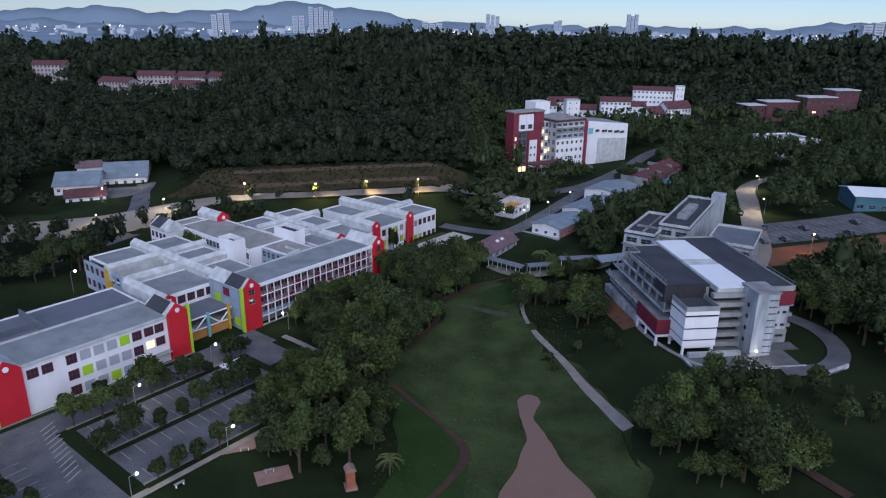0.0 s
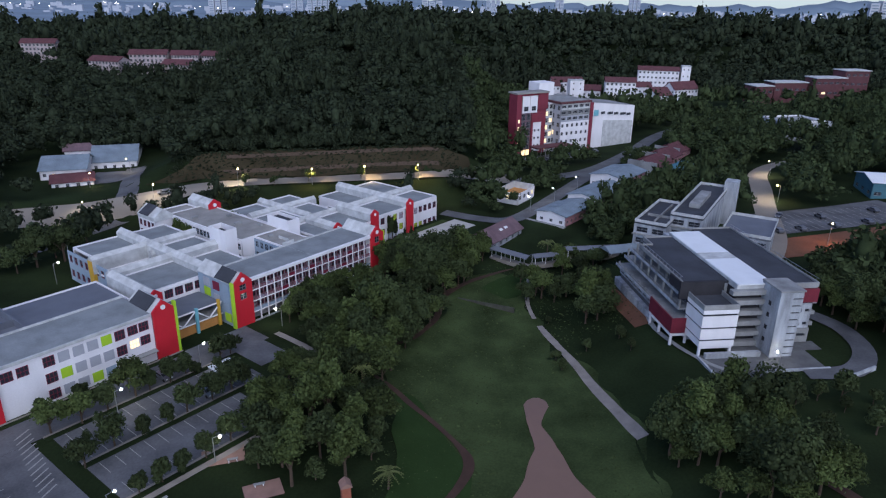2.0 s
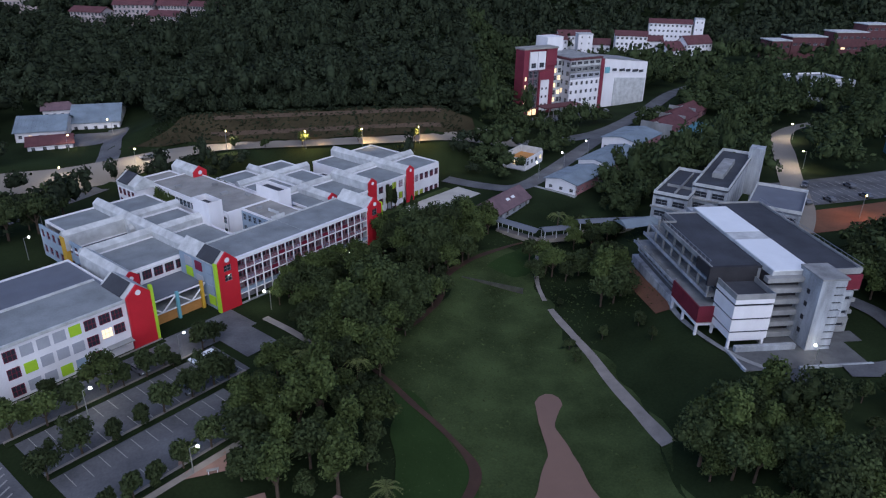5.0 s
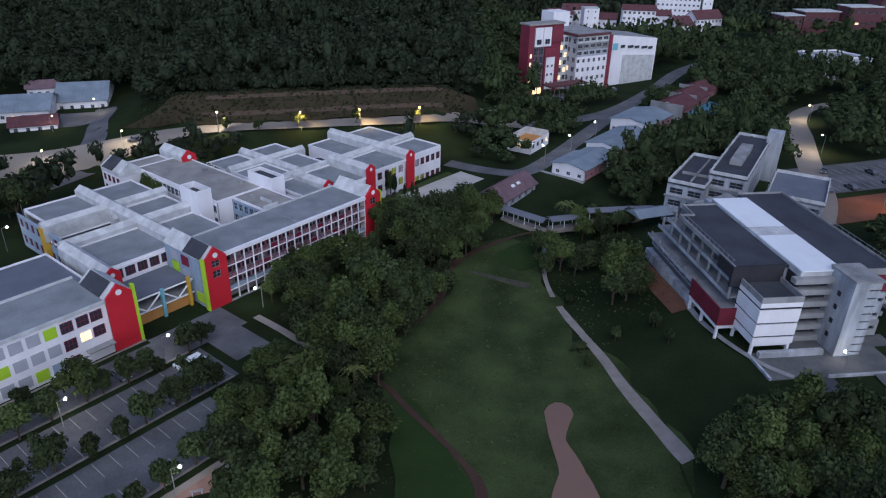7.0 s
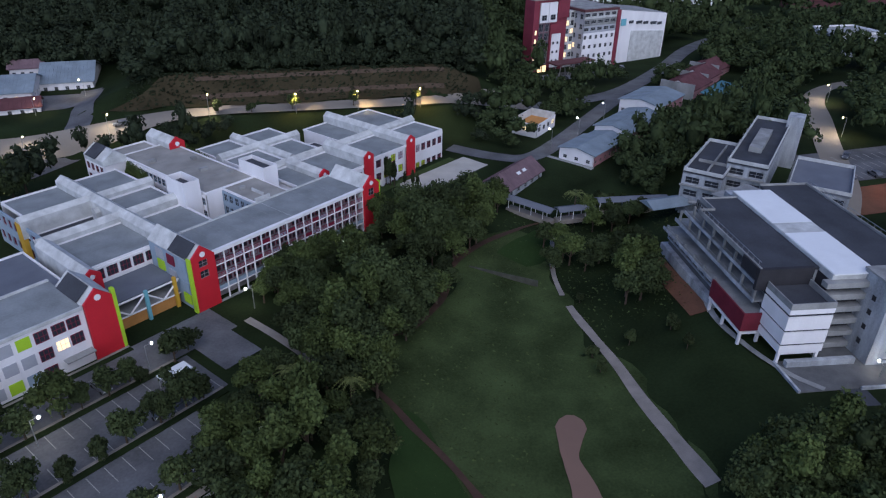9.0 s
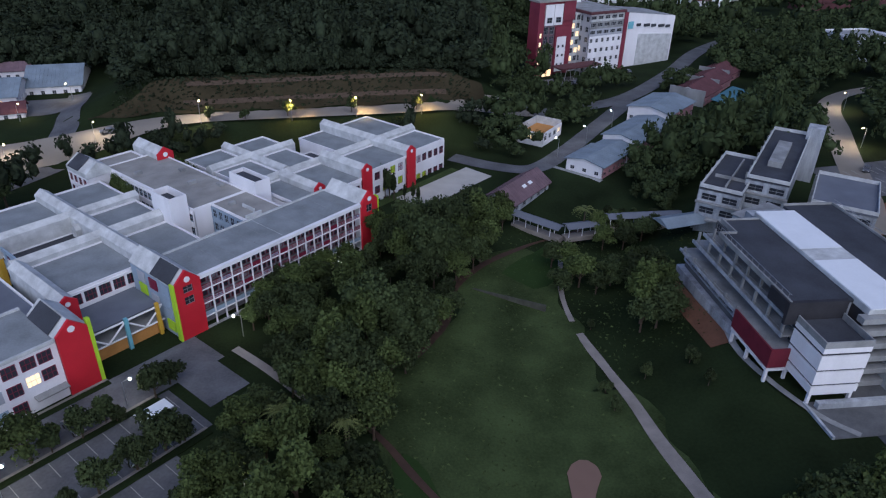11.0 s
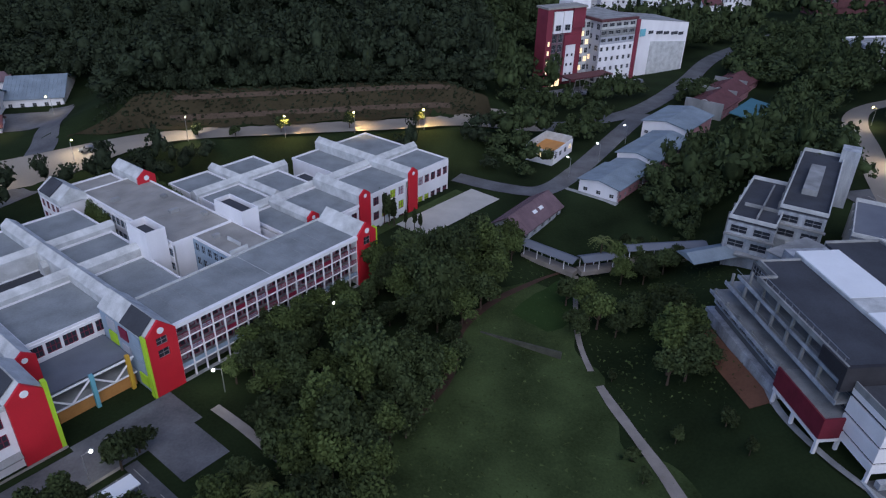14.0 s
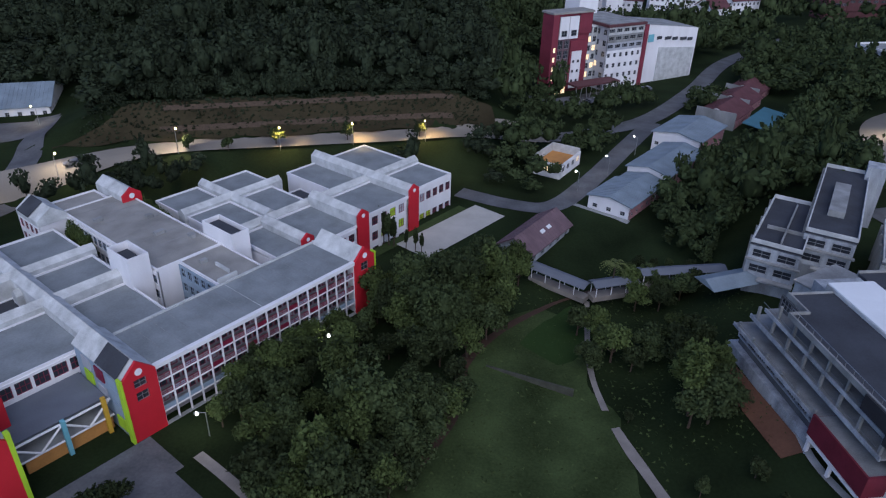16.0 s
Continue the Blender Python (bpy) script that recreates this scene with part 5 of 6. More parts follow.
zone(*loc(-12, 76), 20, 5, 7, (3, 0), 0.75, 1.0, 4.2, ANG)
zone(*loc(-30, 42), 14, 7, 8, (3, 0, 5), 0.75, 1.0, 4.0, ANG)
zone(-100, 196, 16, 4, 6, (4, 1), 0.7, 1.0, 3.0, 25)
zone(-48, 212, 40, 4, 12, (4, 1, 4), 0.6, 0.9, 3.4, 14)
for s in np.arange(-45, -9, 4.6):
    for w in (-10.6, -22.8, -36.4):
        if rng.uniform() < 0.95:
            x, y = loc(s + rng.uniform(-1.5, 1.5), w + rng.uniform(-0.8, 0.8))
            plant(x, y, int(rng.choice((1, 4, 0, 5))), rng.uniform(0.65, 0.95))
for s, w, k in ((-8, -9.5, 1), (-26, -8.5, 4), (-37, -2.6, 4), (-44, -2.4, 4), (-19, -9.8, 1), (-61, -14, 4), (-64, -20, 4), (-60, -28, 4), (-66, -34, 1), (-63, -24, 1)):
    plant(*loc(s, w), k, 0.72)
for x, y, k, q in ((27.7, 111.4, 4, 0.6), (28.3, 107.0, 4, 0.6), (24.6, 143.5, 0, 0.75), (27.5, 147, 5, 0.6), (28.6, 130, 4, 0.5), (32, 143, 1, 0.8), (42.5, 115.5, 4, 0.75), (35, 114.5, 4, 0.65), (43.4, 109, 4, 0.6), (-48.2, 223.2, 1, 0.72), (-29.3, 228.2, 1, 0.7), (-9.4, 233.2, 1, 0.74), (-70, 217.5, 4, 0.9), (-60, 219, 4, 0.8)):
    plant(x, y, k, q)
for x, y, q in ((-15.4, 183.2, 1.0), (-14.2, 182.6, 1.1), (-13, 182, 0.95), (-16.6, 184.2, 1.05), (-8.0, 180.4, 0.7), (-6.6, 179.8, 0.65), (-10.2, 181.2, 0.6)):
    plant(x, y, 6, q)
zone(*loc(74, 54), 26, 4, 12, (1, 4, 5), 0.5, 0.8, 3.4, ANG)
zone(47, 176, 9, 3, 8, (4, 1), 0.5, 0.8, 2.6, 10)
zone(56, 188, 6, 8, 6, (4, 1, 0), 0.5, 0.8, 3.0)
for e in TREES:
    e.matrix_basis = pose(-60 - 7 * TREES.index(e), 30, land1(-60, 30))


for x, y in ((-71.6, 163.2), (-73.6, 165.4), (-75.8, 167.8), (-77.6, 169.8), (-60.8, 175.4), (-63.2, 177.6), (-65.8, 180.2), (-68.4, 182.6)):
    e = plant(x, y, 5, 0.5)
    e.matrix_basis = pose(x, y, -0.4, 0, 0, rng.uniform(0, 360)) @ Matrix.Diagonal((0.5, 0.5, 1.22, 1))


# palms
def palm(x, y, h, n=13, spread=3.0):
    e = thing("palm_tree", pose(x, y, land1(x, y), 0, 0, rng.uniform(0, 360)), "palm tree with arching yellow-green fronds", "palm", "palms")
    part("trunk", beam(bmesh.new(), (0, 0, -0.4), (0.15, 0, h), 0.2, 7, 0.13), BARK, e)
    V, F, o = [], [], 0
    for i in range(n):
        a, up = 6.283 * i / n + rng.uniform(-0.2, 0.2), rng.uniform(0.2, 1.2)
        for j in range(9):
            for side in (-1, 1):
                t0 = (j + 0.3) / 9
                rad, z = spread * t0, h + up * spread * t0 * (1 - t0 * 0.9) * 0.9 - 0.45 * spread * t0 ** 2
                c, s = math.cos(a), math.sin(a)
                ln = spread * 0.2 * (1 - t0 * 0.55)
                base = np.array((rad * c, rad * s, z))
                tip = base + np.array((-s * side * ln + c * ln * 0.7, c * side * ln + s * ln * 0.7, -ln * 0.5))
                wide = np.array((c, s, 0)) * spread * 0.06
                V += [base - wide, base + wide, tip]
                F.append((o, o + 1, o + 2))
                o += 3
    f = raw_mesh("fronds", np.array(V), np.array(F), PALMLEAF)
    f.parent = e


for x, y, h, s in ((-9.4, 122, 2.6, 3.4), (-7, 124, 3.0, 3.2), (-11.5, 124.5, 3.0, 3.0), (-6.4, 67.3, 3.4, 2.6), (33, 166.5, 8.5, 3.2), (-20, 88, 4.5, 3.2), (-14, 96, 5.0, 3.0), (-24, 98, 4.5, 3.0)):
    palm(x, y, h, 14, s)


# forest on the hills: past counting, one sheet of crowns
def seg_dist(X, Y, pts):
    d = np.full(X.shape, 1e9)
    for (a, b), (c, e) in zip(pts, pts[1:]):
        t = np.clip(((X - a) * (c - a) + (Y - b) * (e - b)) / ((c - a) ** 2 + (e - b) ** 2), 0, 1)
        d = np.minimum(d, np.hypot(X - a - t * (c - a), Y - b - t * (e - b)))
    return d


def wooded(X, Y):
    a = radians(ANG)
    S, W = (X - SCHOOL[0]) * math.cos(a) + (Y - SCHOOL[1]) * math.sin(a), -(X - SCHOOL[0]) * math.sin(a) + (Y - SCHOOL[1]) * math.cos(a)
    hill = ((Y - 0.26 * (X + 76) > 233) | (X < -92) & (Y - 0.26 * (X + 76) > 224)) & (X < 30)
    mid = (X >= 12) & (Y > 268 + 0.55 * (X - 12)) & (X < 60) & (Y > 262)
    right = (X > 62) & (Y > 196) & ((W < -34) | (S > 256) | (W > 14))
    left = (X < -104) & (Y > 120) & (Y < 420)
    ok = hill | mid | right | left | ((X > 98) & (Y > 92) & (Y < 150))
    for cx, cy, rx, ry in ((68, 338, 44, 34), (54, 300, 30, 18), (118, 476, 62, 34), (172, 520, 46, 44), (199, 346, 26, 20), (276, 506, 62, 24), (-175, 398, 44, 17), (-135, 232, 30, 31), (134, 178, 46, 28), (165, 216, 24, 15), (-255, 416, 16, 10), (225, 455, 45, 26)):
        ok &= ((X - cx) / rx) ** 2 + ((Y - cy) / ry) ** 2 > 1
    ok &= seg_dist(X, Y, ROAD) > 8
    ok &= seg_dist(X, Y, [(96, 160), (105, 177), (115, 206), (124, 230), (132, 252), (146, 272), (170, 284)]) > 8
    ok &= seg_dist(X, Y, [(-122, 245), (-116, 228), (-108, 203), (-114, 185), (-124, 165)]) > 9
    ok &= ~((S > -84) & (S < 100) & (W > -4) & (W < 72))
    return ok & (np.abs(X) < 0.74 * (Y + 36) + 45)


def forest_spots():
    out = []
    for y0, y1, gap in ((90, 420, 7.2), (420, 640, 8.8), (640, 960, 12.0)):
        X, Y = np.meshgrid(np.arange(-640, 720, gap), np.arange(y0, y1, gap))
        X, Y = X + rng.uniform(-0.45, 0.45, X.shape) * gap, Y + rng.uniform(-0.45, 0.45, X.shape) * gap
        k = wooded(X, Y)
        out.append(np.stack([X[k], Y[k], np.full(k.sum(), gap)], -1))
    return np.concatenate(out)


P = np.array(FAR)
clear = (seg_dist(P[:, 0], P[:, 1], ROAD) > 6) & (seg_dist(P[:, 0], P[:, 1], [(2, 213), (15, 206.5), (26, 206), (38, 222), (56, 253), (70, 277)]) > 5)
P = np.concatenate([forest_spots(), P[clear]])
kinds = []
for i in range(16):
    r = np.random.default_rng(40 + i)
    lobes = make_lobes(r, 1.0, 0.36 + 0.05 * (i % 3), 4 + i % 3, 1.0 + 0.3 * (i % 2))
    near = i < 10
    kinds.append(join(leaf_cloud(lobes, 150 if near else 46, 0.052 if near else 0.085, r, 0.7), cores(lobes[:3], r, 0.74)))
P_kind = np.where(P[:, 2] < 8, rng.integers(0, 10, len(P)), rng.integers(10, 16, len(P)))


def woods(name, P, P_kind, material, label):
    V, F, o = [], [], 0
    for i, (v, f) in enumerate(kinds):
        Q = P[P_kind == i]
        n = len(Q)
        h = Q[:, 2] * rng.uniform(1.25, 2.2, n) * np.where(rng.uniform(size=n) < 0.09, 1.4, 1.0)
        swell = 1 + 0.3 * np.sin(Q[:, 0] * 0.051 + 1.3 * np.sin(Q[:, 1] * 0.033)) * np.sin(Q[:, 1] * 0.047 + 1.1 * np.sin(Q[:, 0] * 0.029))
        h = h * swell
        wd = Q[:, 2] * rng.uniform(1.3, 2.2, n)
        a = rng.uniform(0, 6.283, n)
        c, s = np.cos(a)[:, None], np.sin(a)[:, None]
        x = (v[None, :, 0] * c - v[None, :, 1] * s) * wd[:, None] + Q[:, [0]]
        y = (v[None, :, 0] * s + v[None, :, 1] * c) * wd[:, None] + Q[:, [1]]
        z = (v[None, :, 2] - 0.12) * h[:, None] + land(Q[:, 0], Q[:, 1])[:, None]
        V.append(np.stack([x, y, z], -1).reshape(-1, 3))
        F.append((f[None] + (np.arange(n) * len(v))[:, None, None] + o).reshape(-1, 3))
        o += n * len(v)
    tagged(raw_mesh(name, np.concatenate(V), np.concatenate(F), material), label, "forest", kind="stuff")


# shrubs along the foot of the wood
q = np.stack([rng.uniform(-100, 10, 420), rng.uniform(231.5, 243, 420), rng.uniform(1.8, 3.6, 420)], -1)
q[:, 1] += 0.26 * (q[:, 0] + 76)
P, P_kind = np.concatenate([P, q]), np.concatenate([P_kind, rng.integers(0, 10, 420)])
low_wood = (P[:, 0] > 14) & (P[:, 1] < 500)
woods("forest", P[~low_wood], P_kind[~low_wood], FOREST, "dense dark tropical forest covering the hills")
woods("roadside_woods", P[low_wood], P_kind[low_wood], GROVE, "mixed green trees along the valley roads")

# scrub on the cut slope behind the road
n = 1500
X, Y = rng.uniform(-100, 8, n), rng.uniform(0, 1, n)
Y = 223 + 0.26 * (X + 76) + 10 * Y ** 0.8
lob = [(0, 0, 0.4, 0.8, 0.5)]
v, f = leaf_cloud(lob, 10, 0.5, np.random.default_rng(3))
k = rng.uniform(0.2, 0.6, n)
Vs = np.stack([v[None, :, 0] * k[:, None] + X[:, None], v[None, :, 1] * k[:, None] + Y[:, None], v[None, :, 2] * k[:, None] + land(X, Y)[:, None] + 0.6], -1).reshape(-1, 3)
tagged(raw_mesh("scrub", Vs, (f[None] + (np.arange(n) * len(v))[:, None, None]).reshape(-1, 3), FOREST), "low scrub on the cut slope", "scrub", kind="stuff")
for k in range(2):
    ribbon("slope_terrace", [(-80, 224.5 + k * 4), (-40, 235 + k * 4), (0, 245.5 + k * 4)], 1.1, BARK, "bare earth bench on the cut slope", "terrace", 0.95)



# tufts in the open grass
n = 6000
X, Y = rng.uniform(-12, 62, n), rng.uniform(48, 172, n)
keep = (np.hypot(X - 21, (Y - 62) * 0.2) > 9) & (X < 34 + 24 * (Y > 120)) & (X > -9 + np.maximum(0, (Y - 108) * 0.42))
keep &= seg_dist(X, Y, [(22, 40), (20.5, 74), (20.6, 84), (22, 93)]) > 4.5
keep &= seg_dist(X, Y, [(37.5, 78), (34, 92), (30.5, 106), (28, 118), (26.5, 128), (24.2, 140), (28, 165)]) > 1.6
X, Y = X[keep], Y[keep]
n = len(X)
a, h, wd = rng.uniform(0, 6.283, n), rng.uniform(0.1, 0.28, n), rng.uniform(0.15, 0.4, n)
Z = land(X, Y) + 0.1
lean = rng.uniform(-0.4, 0.4, (n, 2))
V = np.stack([np.stack([X - wd * np.cos(a), Y - wd * np.sin(a), Z], -1), np.stack([X + wd * np.cos(a), Y + wd * np.sin(a), Z], -1), np.stack([X + lean[:, 0], Y + lean[:, 1], Z + h], -1)], 1).reshape(-1, 3)
tagged(raw_mesh("grass_tufts", V, np.arange(3 * n).reshape(-1, 3), mat("tuft_grass", (0.05, 0.07, 0.026), 0.95, 0.7, 0.15, 2.0, 0.0, island=0.6, spec=0.05)), "tufts of rough meadow grass", "grass", kind="stuff")


# ---- lamps ----
def lamp(x, y, h, arm, bulb, power=0.0, colour=(1, 0.8, 0.5)):
    z = land1(x, y)
    e = thing("street_lamp", pose(x, y, z, 0, 0, arm), "lit street lamp on a slim steel pole", "street lamp", "street lamps")
    bm = beam(bmesh.new(), (0, 0, -0.3), (0, 0, h), 0.09, 6, 0.06)
    beam(bm, (0, 0, h), (1.1, 0, h + 0.25), 0.05, 5)
    part("pole", bm, STEEL, e)
    part("head", boxes((0.8, 1.6, -0.16, 0.16, h + 0.2, h + 0.34)), STEEL, e)
    bm = bmesh.new()
    bmesh.ops.create_uvsphere(bm, u_segments=10, v_segments=6, radius=0.25)
    bm.transform(Matrix.Translation((1.2, 0, h + 0.12)))
    part("bulb", bm, bulb, e, "glowing lamp glass")
    if power:
        l = new("lamp_light", bpy.data.lights.new("lamp_light", "SPOT"))
        l.data.energy, l.data.color, l.data.shadow_soft_size = power, colour, 0.3
        l.data.spot_size, l.data.spot_blend = radians(142), 0.5
        l.matrix_basis = pose(*(e.matrix_basis @ Vector((1.2, 0, h - 0.35))))


WARM, AMBER, COOL = (1.0, 0.78, 0.5), (1.0, 0.62, 0.22), (1.0, 0.93, 0.8)
for x, y, h, arm, b, p, c in ((-101.3, 144.3, 5.8, 40, LAMP_W, 160, WARM), (-106.4, 160.9, 5.8, 40, LAMP_W, 160, WARM), (-58.1, 84.9, 5, 40, LAMP_W, 260, COOL), (-46.9, 57.6, 5, 40, LAMP_W, 260, COOL), (-35.8, 71.6, 5, 20, LAMP_W, 200, COOL), (-25.3, 84.2, 5.4, 20, LAMP_W, 200, COOL), (-48.8, 102.8, 5, 40, LAMP_W, 200, COOL), (-19.8, 141.3, 5, 200, LAMP_W, 160, COOL), (-35.9, 122, 4.6, 200, LAMP_W, 220, COOL), (-98, 203, 7.2, 100, LAMP_Y, 2200, WARM), (-118, 193, 7.2, 100, LAMP_Y, 2200, WARM), (-72, 215, 6.4, 100, LAMP_Y, 5200, WARM), (-46.5, 221, 5.4, 100, LAMP_Y, 5600, AMBER), (-27.5, 226, 5.4, 100, LAMP_Y, 5600, AMBER), (-7.6, 231, 5.4, 100, LAMP_Y, 5600, AMBER)):
    lamp(x, y, h, arm, b, p, c)
for x, y, h, arm, b, p, c in ((44.6, 227.9, 5.5, 130, LAMP_W, 260, COOL), (56.5, 245.2, 5.5, 130, LAMP_W, 260, COOL), (34, 216, 5.5, 130, LAMP_W, 260, COOL), (123, 214, 6, 180, LAMP_Y, 3200, WARM), (136, 250, 6, 180, LAMP_Y, 3200, WARM), (118, 170, 7, 250, LAMP_Y, 2000, (1.0, 0.42, 0.2)), (70.5, 98.5, 2.2, 90, LAMP_W, 45, COOL), (-121, 238, 5.5, 180, LAMP_Y, 900, WARM), (-128, 219, 5.0, 90, LAMP_Y, 700, WARM)):
    lamp(x, y, h, arm, b, p, c)

# ---- vehicles ----
def car(m, label="parked grey saloon car"):
    e = thing("car", m, label, "car", "cars")
    prof = [(-2.1, 0.35), (2.1, 0.35), (2.15, 0.75), (1.0, 0.95), (0.45, 1.42), (-1.1, 1.45), (-1.7, 0.98), (-2.15, 0.9)]
    b = part("body", prism([(x, z) for x, z in prof], "y", -0.85, 0.85), CARPAINT, e)
    part("side_glass", boxes((-1.3, 0.6, -0.87, 0.87, 1.0, 1.32)), GLASS, b)
    part("windscreen", prism([(0.5, 1.4), (0.98, 0.99), (1.04, 1.0), (0.56, 1.44)], "y", -0.7, 0.7), GLASS, b)
    for x in (-1.35, 1.35):
        for y in (-0.8, 0.8):
            w = bmesh.new()
            bmesh.ops.create_cone(w, cap_ends=True, segments=14, radius1=0.33, radius2=0.33, depth=0.22)
            w.transform(Matrix.Translation((x, y, 0.33)) @ pose(0, 0, 0, 90))
            part("wheel", w, RUBBER, e)
    for y in (-0.6, 0.6):
        part("headlight", boxes((2.1, 2.17, y - 0.18, y + 0.18, 0.62, 0.78)), STRIP, e)
    return e


def on_land(x, y, a, dz=0.2):
    return pose(x, y, land1(x, y) + dz, 0, 0, a)


first = car(on_land(-54.6, 97.7, -36))
spotsC = [(-44, 92, -38), (115, 196, 235), (-96, 207, 205)]
for x, y, a in spotsC:
    copy_thing(first, on_land(x, y, a, 0.28))
for i in range(26):
    row = i // 13
    x, y = 108 + (i % 13) * 4.1, 181 + row * 9 + (i % 13) * 1.0
    if rng.uniform() < 0.3:
        copy_thing(first, on_land(x, y, 100 + rng.uniform(-3, 3), 0.25))
for i in range(7):
    copy_thing(first, on_land(52 + i * 4.5, 300 + i * 3.4, 126, 0.3))

# painted bays
bm = bmesh.new()
box(bm, -0.06, 0.06, 0, 3.8, 0, 0.02)
me = bpy.data.meshes.new("bay_line")
bm.to_mesh(me)
bm.free()
me.materials.append(PAINTLINE)
lines = thing("bay_markings", Matrix.Identity(4), "white painted parking bay lines", "road markings", kind="structure")
for s in np.arange(-44, -10, 2.6):
    for w, skip in ((-15.6, 0), (-22.4, 0), (-28.2, -17), (-35.6, -17)):
        if skip and s > skip:
            continue
        ob = new("bay_line", me)
        x, y = loc(s, w)
        ob.parent, ob.matrix_basis = lines, pose(x, y, land1(x, y) + 0.19, 0, 0, ANG)
for k in range(11):
    ob = new("bay_line", me)
    x, y = loc(-60.5, -14 - k * 2.6)
    ob.parent, ob.matrix_basis = lines, pose(x, y, land1(x, y) + 0.19, 0, 0, ANG - 90)
for i in range(20):
    for row in range(3):
        ob = new("bay_line", me)
        x, y = 107 + i * 2.6 - row * 1.4, 179.5 + i * 0.65 + row * 5.6
        ob.parent, ob.matrix_basis = lines, pose(x, y, land1(x, y) + 0.26, 0, 0, 14) @ Matrix.Diagonal((1.6, 1, 1, 1))
for k in range(12):
    ob = new("bay_line", me)
    x, y = -72.5 + k * 1.15, 76.5 - k * 1.3
    ob.parent, ob.matrix_basis = lines, pose(x, y, land1(x, y) + 0.19, 0, 0, ANG - 62) @ Matrix.Diagonal((2.2, 0.9, 1, 1))
for s0, w, ln in ((-47, -10.4, 36), (-46, -22.7, 36), (-46, -36.4, 30), (-72, -0.9, 58)):
    x, y = loc(s0, w)
    tagged(mesh_ob("kerb", boxes((0, ln, 0, 0.5, -0.4, 0.3)), PAVE, None, pose(x, y, 0, 0, 0, ANG)), "pale concrete kerb along the car park", "kerb", kind="structure")
    tagged(mesh_ob("planting_strip", boxes((0, ln, -1.3, -0.02, -0.4, 0.24)), GRASS, None, pose(x, y, 0, 0, 0, ANG)), "grassy planting strip between the bays", "grass", kind="structure")

# ---- valley pieces ----
def walkway(a, b, z):
    d = Vector((*b, 0)) - Vector((*a, 0))
    e = thing("covered_walkway", pose(*a, z, 0, 0, math.degrees(math.atan2(d.y, d.x))), "covered walkway with a blue-grey pitched roof", "walkway", "covered walkways")
    part("roof", prism([(-1.7, 2.5), (0, 3.1), (1.7, 2.5), (1.7, 2.65), (0, 3.3), (-1.7, 2.65)], "x", 0, d.length), ROOFB, e)
    part("path", boxes((0, d.length, -1.2, 1.2, -1.0, 0.1)), PAVE, e)
    for x in np.arange(0.6, d.length, 3.4):
        for y in (-1.1, 1.1):
            part("post", boxes((x, x + 0.14, y, y + 0.14, 0.1, 2.6)), WHITE, e)


walkway((17.2, 172.5), (27.6, 164.2), -0.6)
walkway((28.4, 164.4), (38, 167.4), -0.2)
walkway((38.6, 167.6), (57, 170.4), 1.2)
tagged(mesh_ob("retaining_wall", boxes((0, 15.6, 0, 0.4, -3, 0.1)), mat("mossy_concrete", (0.055, 0.058, 0.045), 0.95, 0.5, 0.6, 4.0, 0.3), None, pose(6.1, 141.5, -1.0, 0, 0, -22)), "low mossy concrete bank wall in the grass", "wall", kind="structure")
tagged(mesh_ob("retaining_wall", boxes((0, 15, 0, 0.6, -2, 1.4)), CONC, None, pose(57.2, 74.6, 3.0, 0, 0, -52)), "grey concrete drain wall in the grass", "wall", kind="structure")
tagged(mesh_ob("slab", boxes((0, 5, 0, 0.8, -1, 0.3)), PAVE, None, pose(28.6, 92.6, -2.2, 0, 0, 8)), "pale concrete drain slab in the grass", "slab", kind="structure")
ribbon("drain", [(51, 126), (50, 116), (52, 107), (56, 99), (60, 95)], 1.1, CONC, "open concrete drain along the slope", "drain", 0.3, gap=1.0)
ribbon("track", [(55, 73), (61, 64), (66, 55)], 2.2, DARKMUD, "muddy track beside the drain wall", "track", 0.25)
gz = thing("garden_shrine", pose(-12.7, 63.3, land1(-12.7, 63.3), 0, 0, 20), "small red brick garden tower", "tower")
part("base", boxes((-1.0, 1.0, -1.0, 1.0, -0.3, 0.5)), PINKPAVE, gz)
part("shaft", boxes((-0.7, 0.7, -0.7, 0.7, 0.5, 3.6)), mat("red_brick", (0.3, 0.1, 0.06), 0.9, 0.3, 1, 8, 0.3), gz)
part("cap", prism([(-0.95, 3.6), (0.95, 3.6), (0.7, 4.0), (0, 4.5), (-0.7, 4.0)], "y", -0.95, 0.95), PINKPAVE, gz)
for x, y, a in ((-33, 72, 20), (-30.5, 76.5, 50), (-27, 66, 20), (-41, 62, 50)):
    be = thing("bench", on_land(x, y, a, 0.2), "plain grey concrete garden bench", "bench", "benches")
    part("seat", boxes((-0.9, 0.9, -0.25, 0.25, 0.4, 0.5)), CONC, be)
    for q in (-0.7, 0.6):
        part("leg", boxes((q, q + 0.12, -0.2, 0.2, -0.2, 0.4)), WHITE, be)
ms = thing("bus_shelter", on_land(-43.5, 96.5, ANG, 0.1), "small shelter with a flat pale roof", "shelter")
part("roof", boxes((0, 5, 0, 2.6, 2.5, 2.7)), STRIP, ms)
for x in (0.2, 4.7):
    for y in (0.2, 2.3):
        part("post", boxes((x, x + 0.1, y, y + 0.1, -0.2, 2.5)), STEEL, ms)

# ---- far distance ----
# Everything out here is painted pale and bluish to stand for haze.
tagged(grid_mesh("far_plain", np.linspace(-4700, 4700, 24), np.linspace(1500, 4850, 12), HAZE2, lambda X, Y: X * 0 + 3), "far town plain with haze painted into its pale colour", "backdrop", kind="structure")


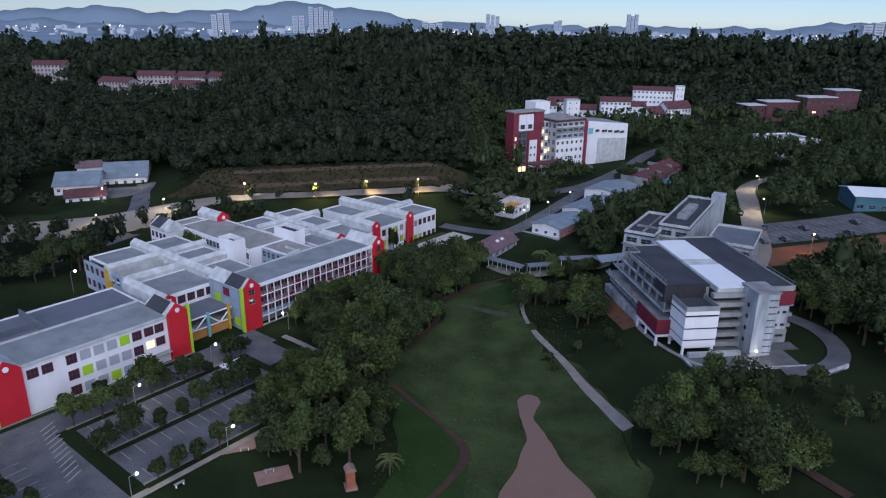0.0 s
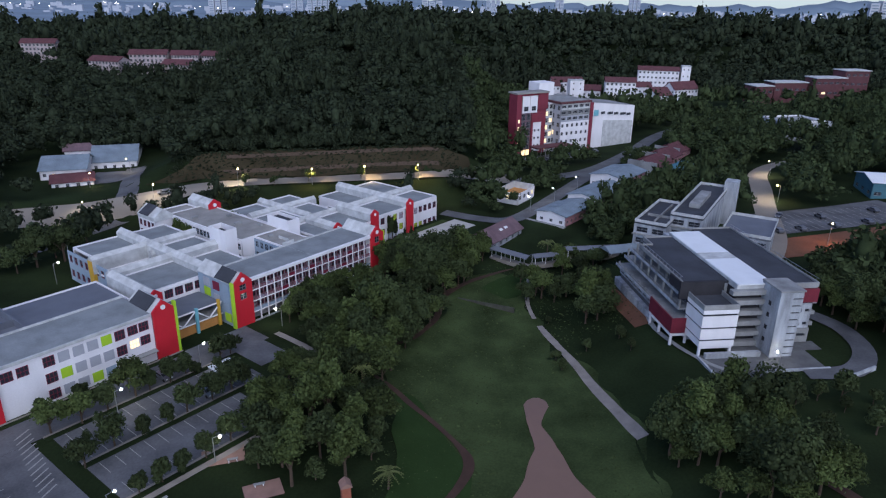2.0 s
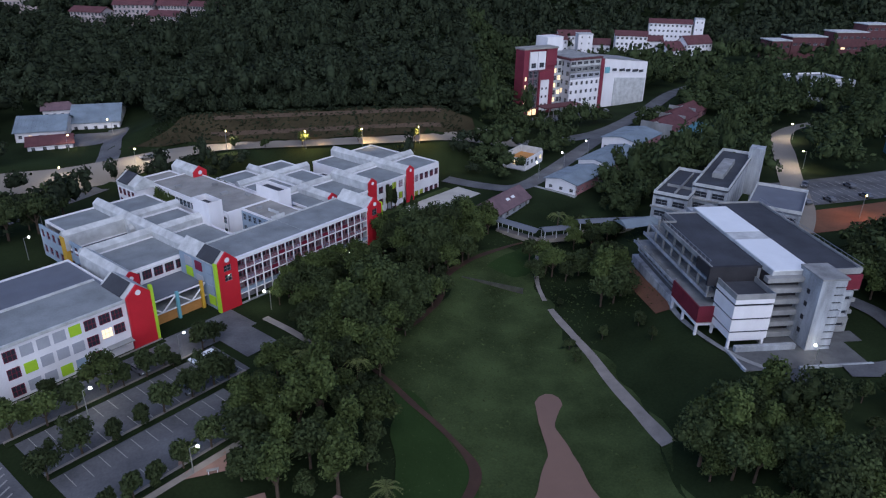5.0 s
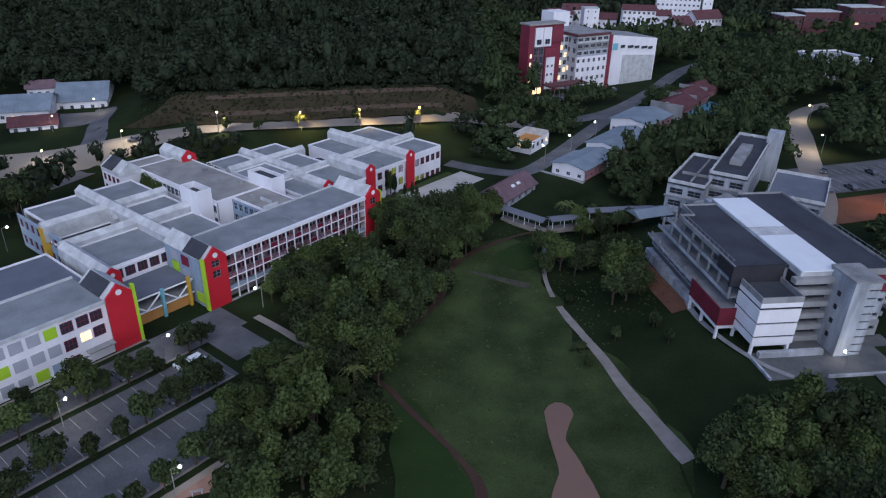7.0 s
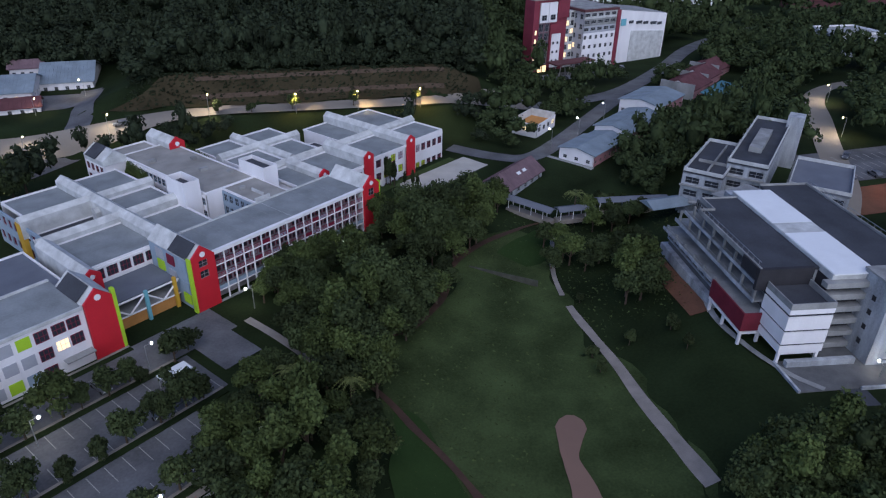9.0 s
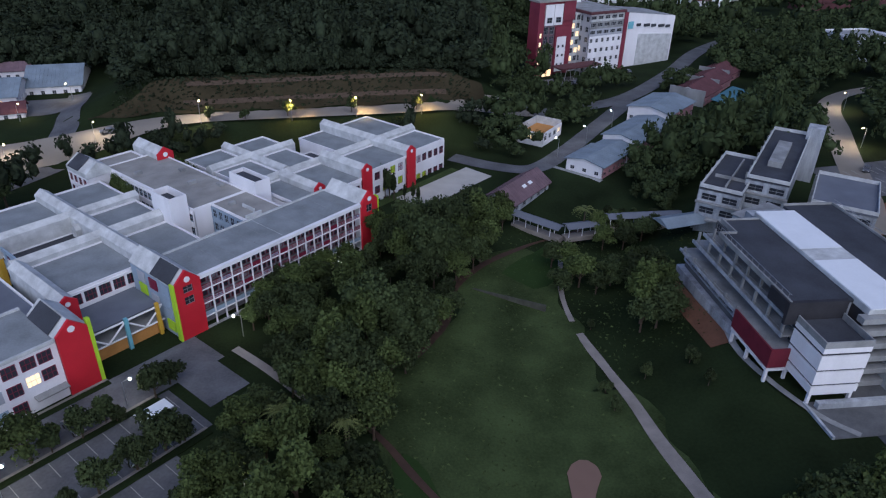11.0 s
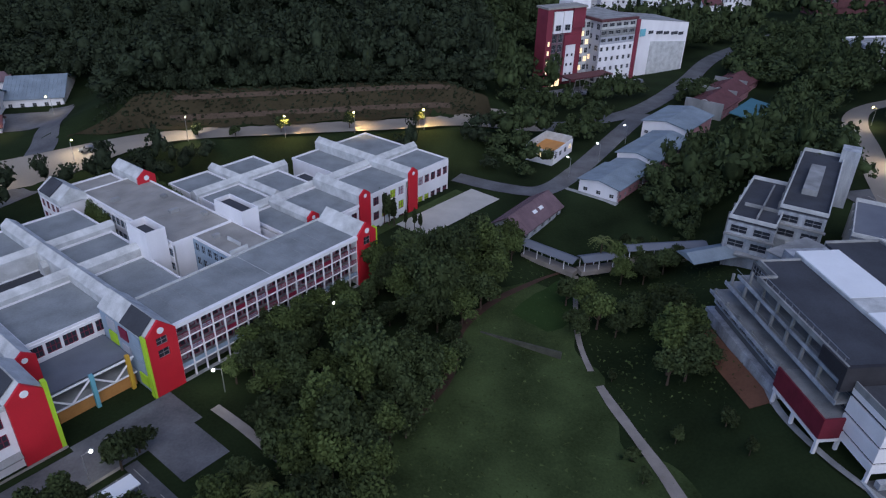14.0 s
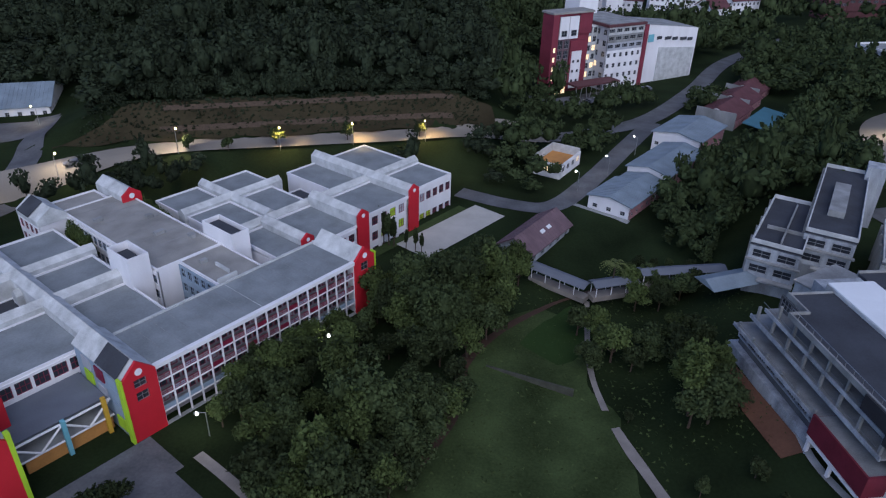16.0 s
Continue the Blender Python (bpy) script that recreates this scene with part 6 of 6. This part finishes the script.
def far_range(name, y, xs, f, label):
    V, F = [], []
    for i, x in enumerate(xs):
        V += [(x, y, -10), (x, y + 60, f(x) * 0.5), (x, y + 140, f(x)), (x, y + 300, -10)]
        if i:
            for j in range(3):
                F.append((i * 4 - 4 + j, i * 4 + j, i * 4 + j + 1, i * 4 - 3 + j))
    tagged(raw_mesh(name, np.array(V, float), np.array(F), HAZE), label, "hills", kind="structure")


def peaks(x):
    s = 30 + 118 * math.exp(-((x + 900) / 620) ** 2) + 78 * math.exp(-((x + 2300) / 620) ** 2) + 62 * math.exp(-((x - 2900) / 520) ** 2)
    return s + 10 * math.sin(x * 0.011) + 6 * math.sin(x * 0.031 + 1) + 3 * math.sin(x * 0.083)


def low(x):
    return 26 + 12 * math.sin(x * 0.006 + 2) + 8 * math.sin(x * 0.017) + 4 * math.sin(x * 0.05) + 18 * math.exp(-((x - 1500) / 300) ** 2)


far_range("far_hills", 4400, np.arange(-4000, 4001, 50), peaks, "far mountain range painted pale blue for haze")
far_range("far_hills_low", 3600, np.arange(-3400, 3401, 40), low, "low hills before the town painted pale blue for haze")
bm = bmesh.new()
for i in range(300):
    x, y = rng.uniform(-1900, 1900), rng.uniform(2300, 3500)
    w, h = rng.uniform(10, 34), rng.uniform(6, 24)
    box(bm, x, x + w, y, y + 12, 0, h)
tagged(mesh_ob("far_town", bm, FARWHITE), "far town blocks painted pale for haze", "town", kind="stuff")


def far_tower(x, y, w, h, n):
    e = thing("far_tower", pose(x, y, 0), "far high-rise housing block painted pale for haze", "tower block", "far towers")
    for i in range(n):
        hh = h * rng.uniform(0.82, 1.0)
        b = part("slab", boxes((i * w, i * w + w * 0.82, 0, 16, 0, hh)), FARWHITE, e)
        bm = bmesh.new()
        for z in np.arange(4, hh - 3, 5.5):
            box(bm, i * w + w * 0.1, i * w + w * 0.72, -0.3, 0, z, z + 2.2)
        part("window_band", bm, HAZE, b)


for px, top, y, w, n in ((422, 36, 2300, 21, 3), (585, 24, 2500, 18, 5), (548, 34, 2900, 26, 2), (765, 46, 2200, 22, 3), (862, 30, 3300, 22, 3), (968, 40, 3000, 18, 2), (1088, 27, 3300, 18, 3), (1490, 33, 1500, 24, 3), (1560, 26, 1500, 22, 2)):
    dist = y + 32
    far_tower((px - 784) / 1204 * dist * 1.04 - w * n / 2, y, w, 75 + (36 - top) / 1204 * dist * 1.04 + 6, n)
bm = bmesh.new()
for i in range(40):
    x, y = rng.uniform(-1700, 1700), rng.uniform(2200, 3400)
    bmesh.ops.create_icosphere(bm, subdivisions=1, radius=1.5, matrix=Matrix.Translation((x, y, rng.uniform(12, 30))))
tagged(mesh_ob("far_lights", bm, glow("town_light", (1, 0.9, 0.75), 8.0)), "scattered lit town lamps far off", "lights", kind="stuff")
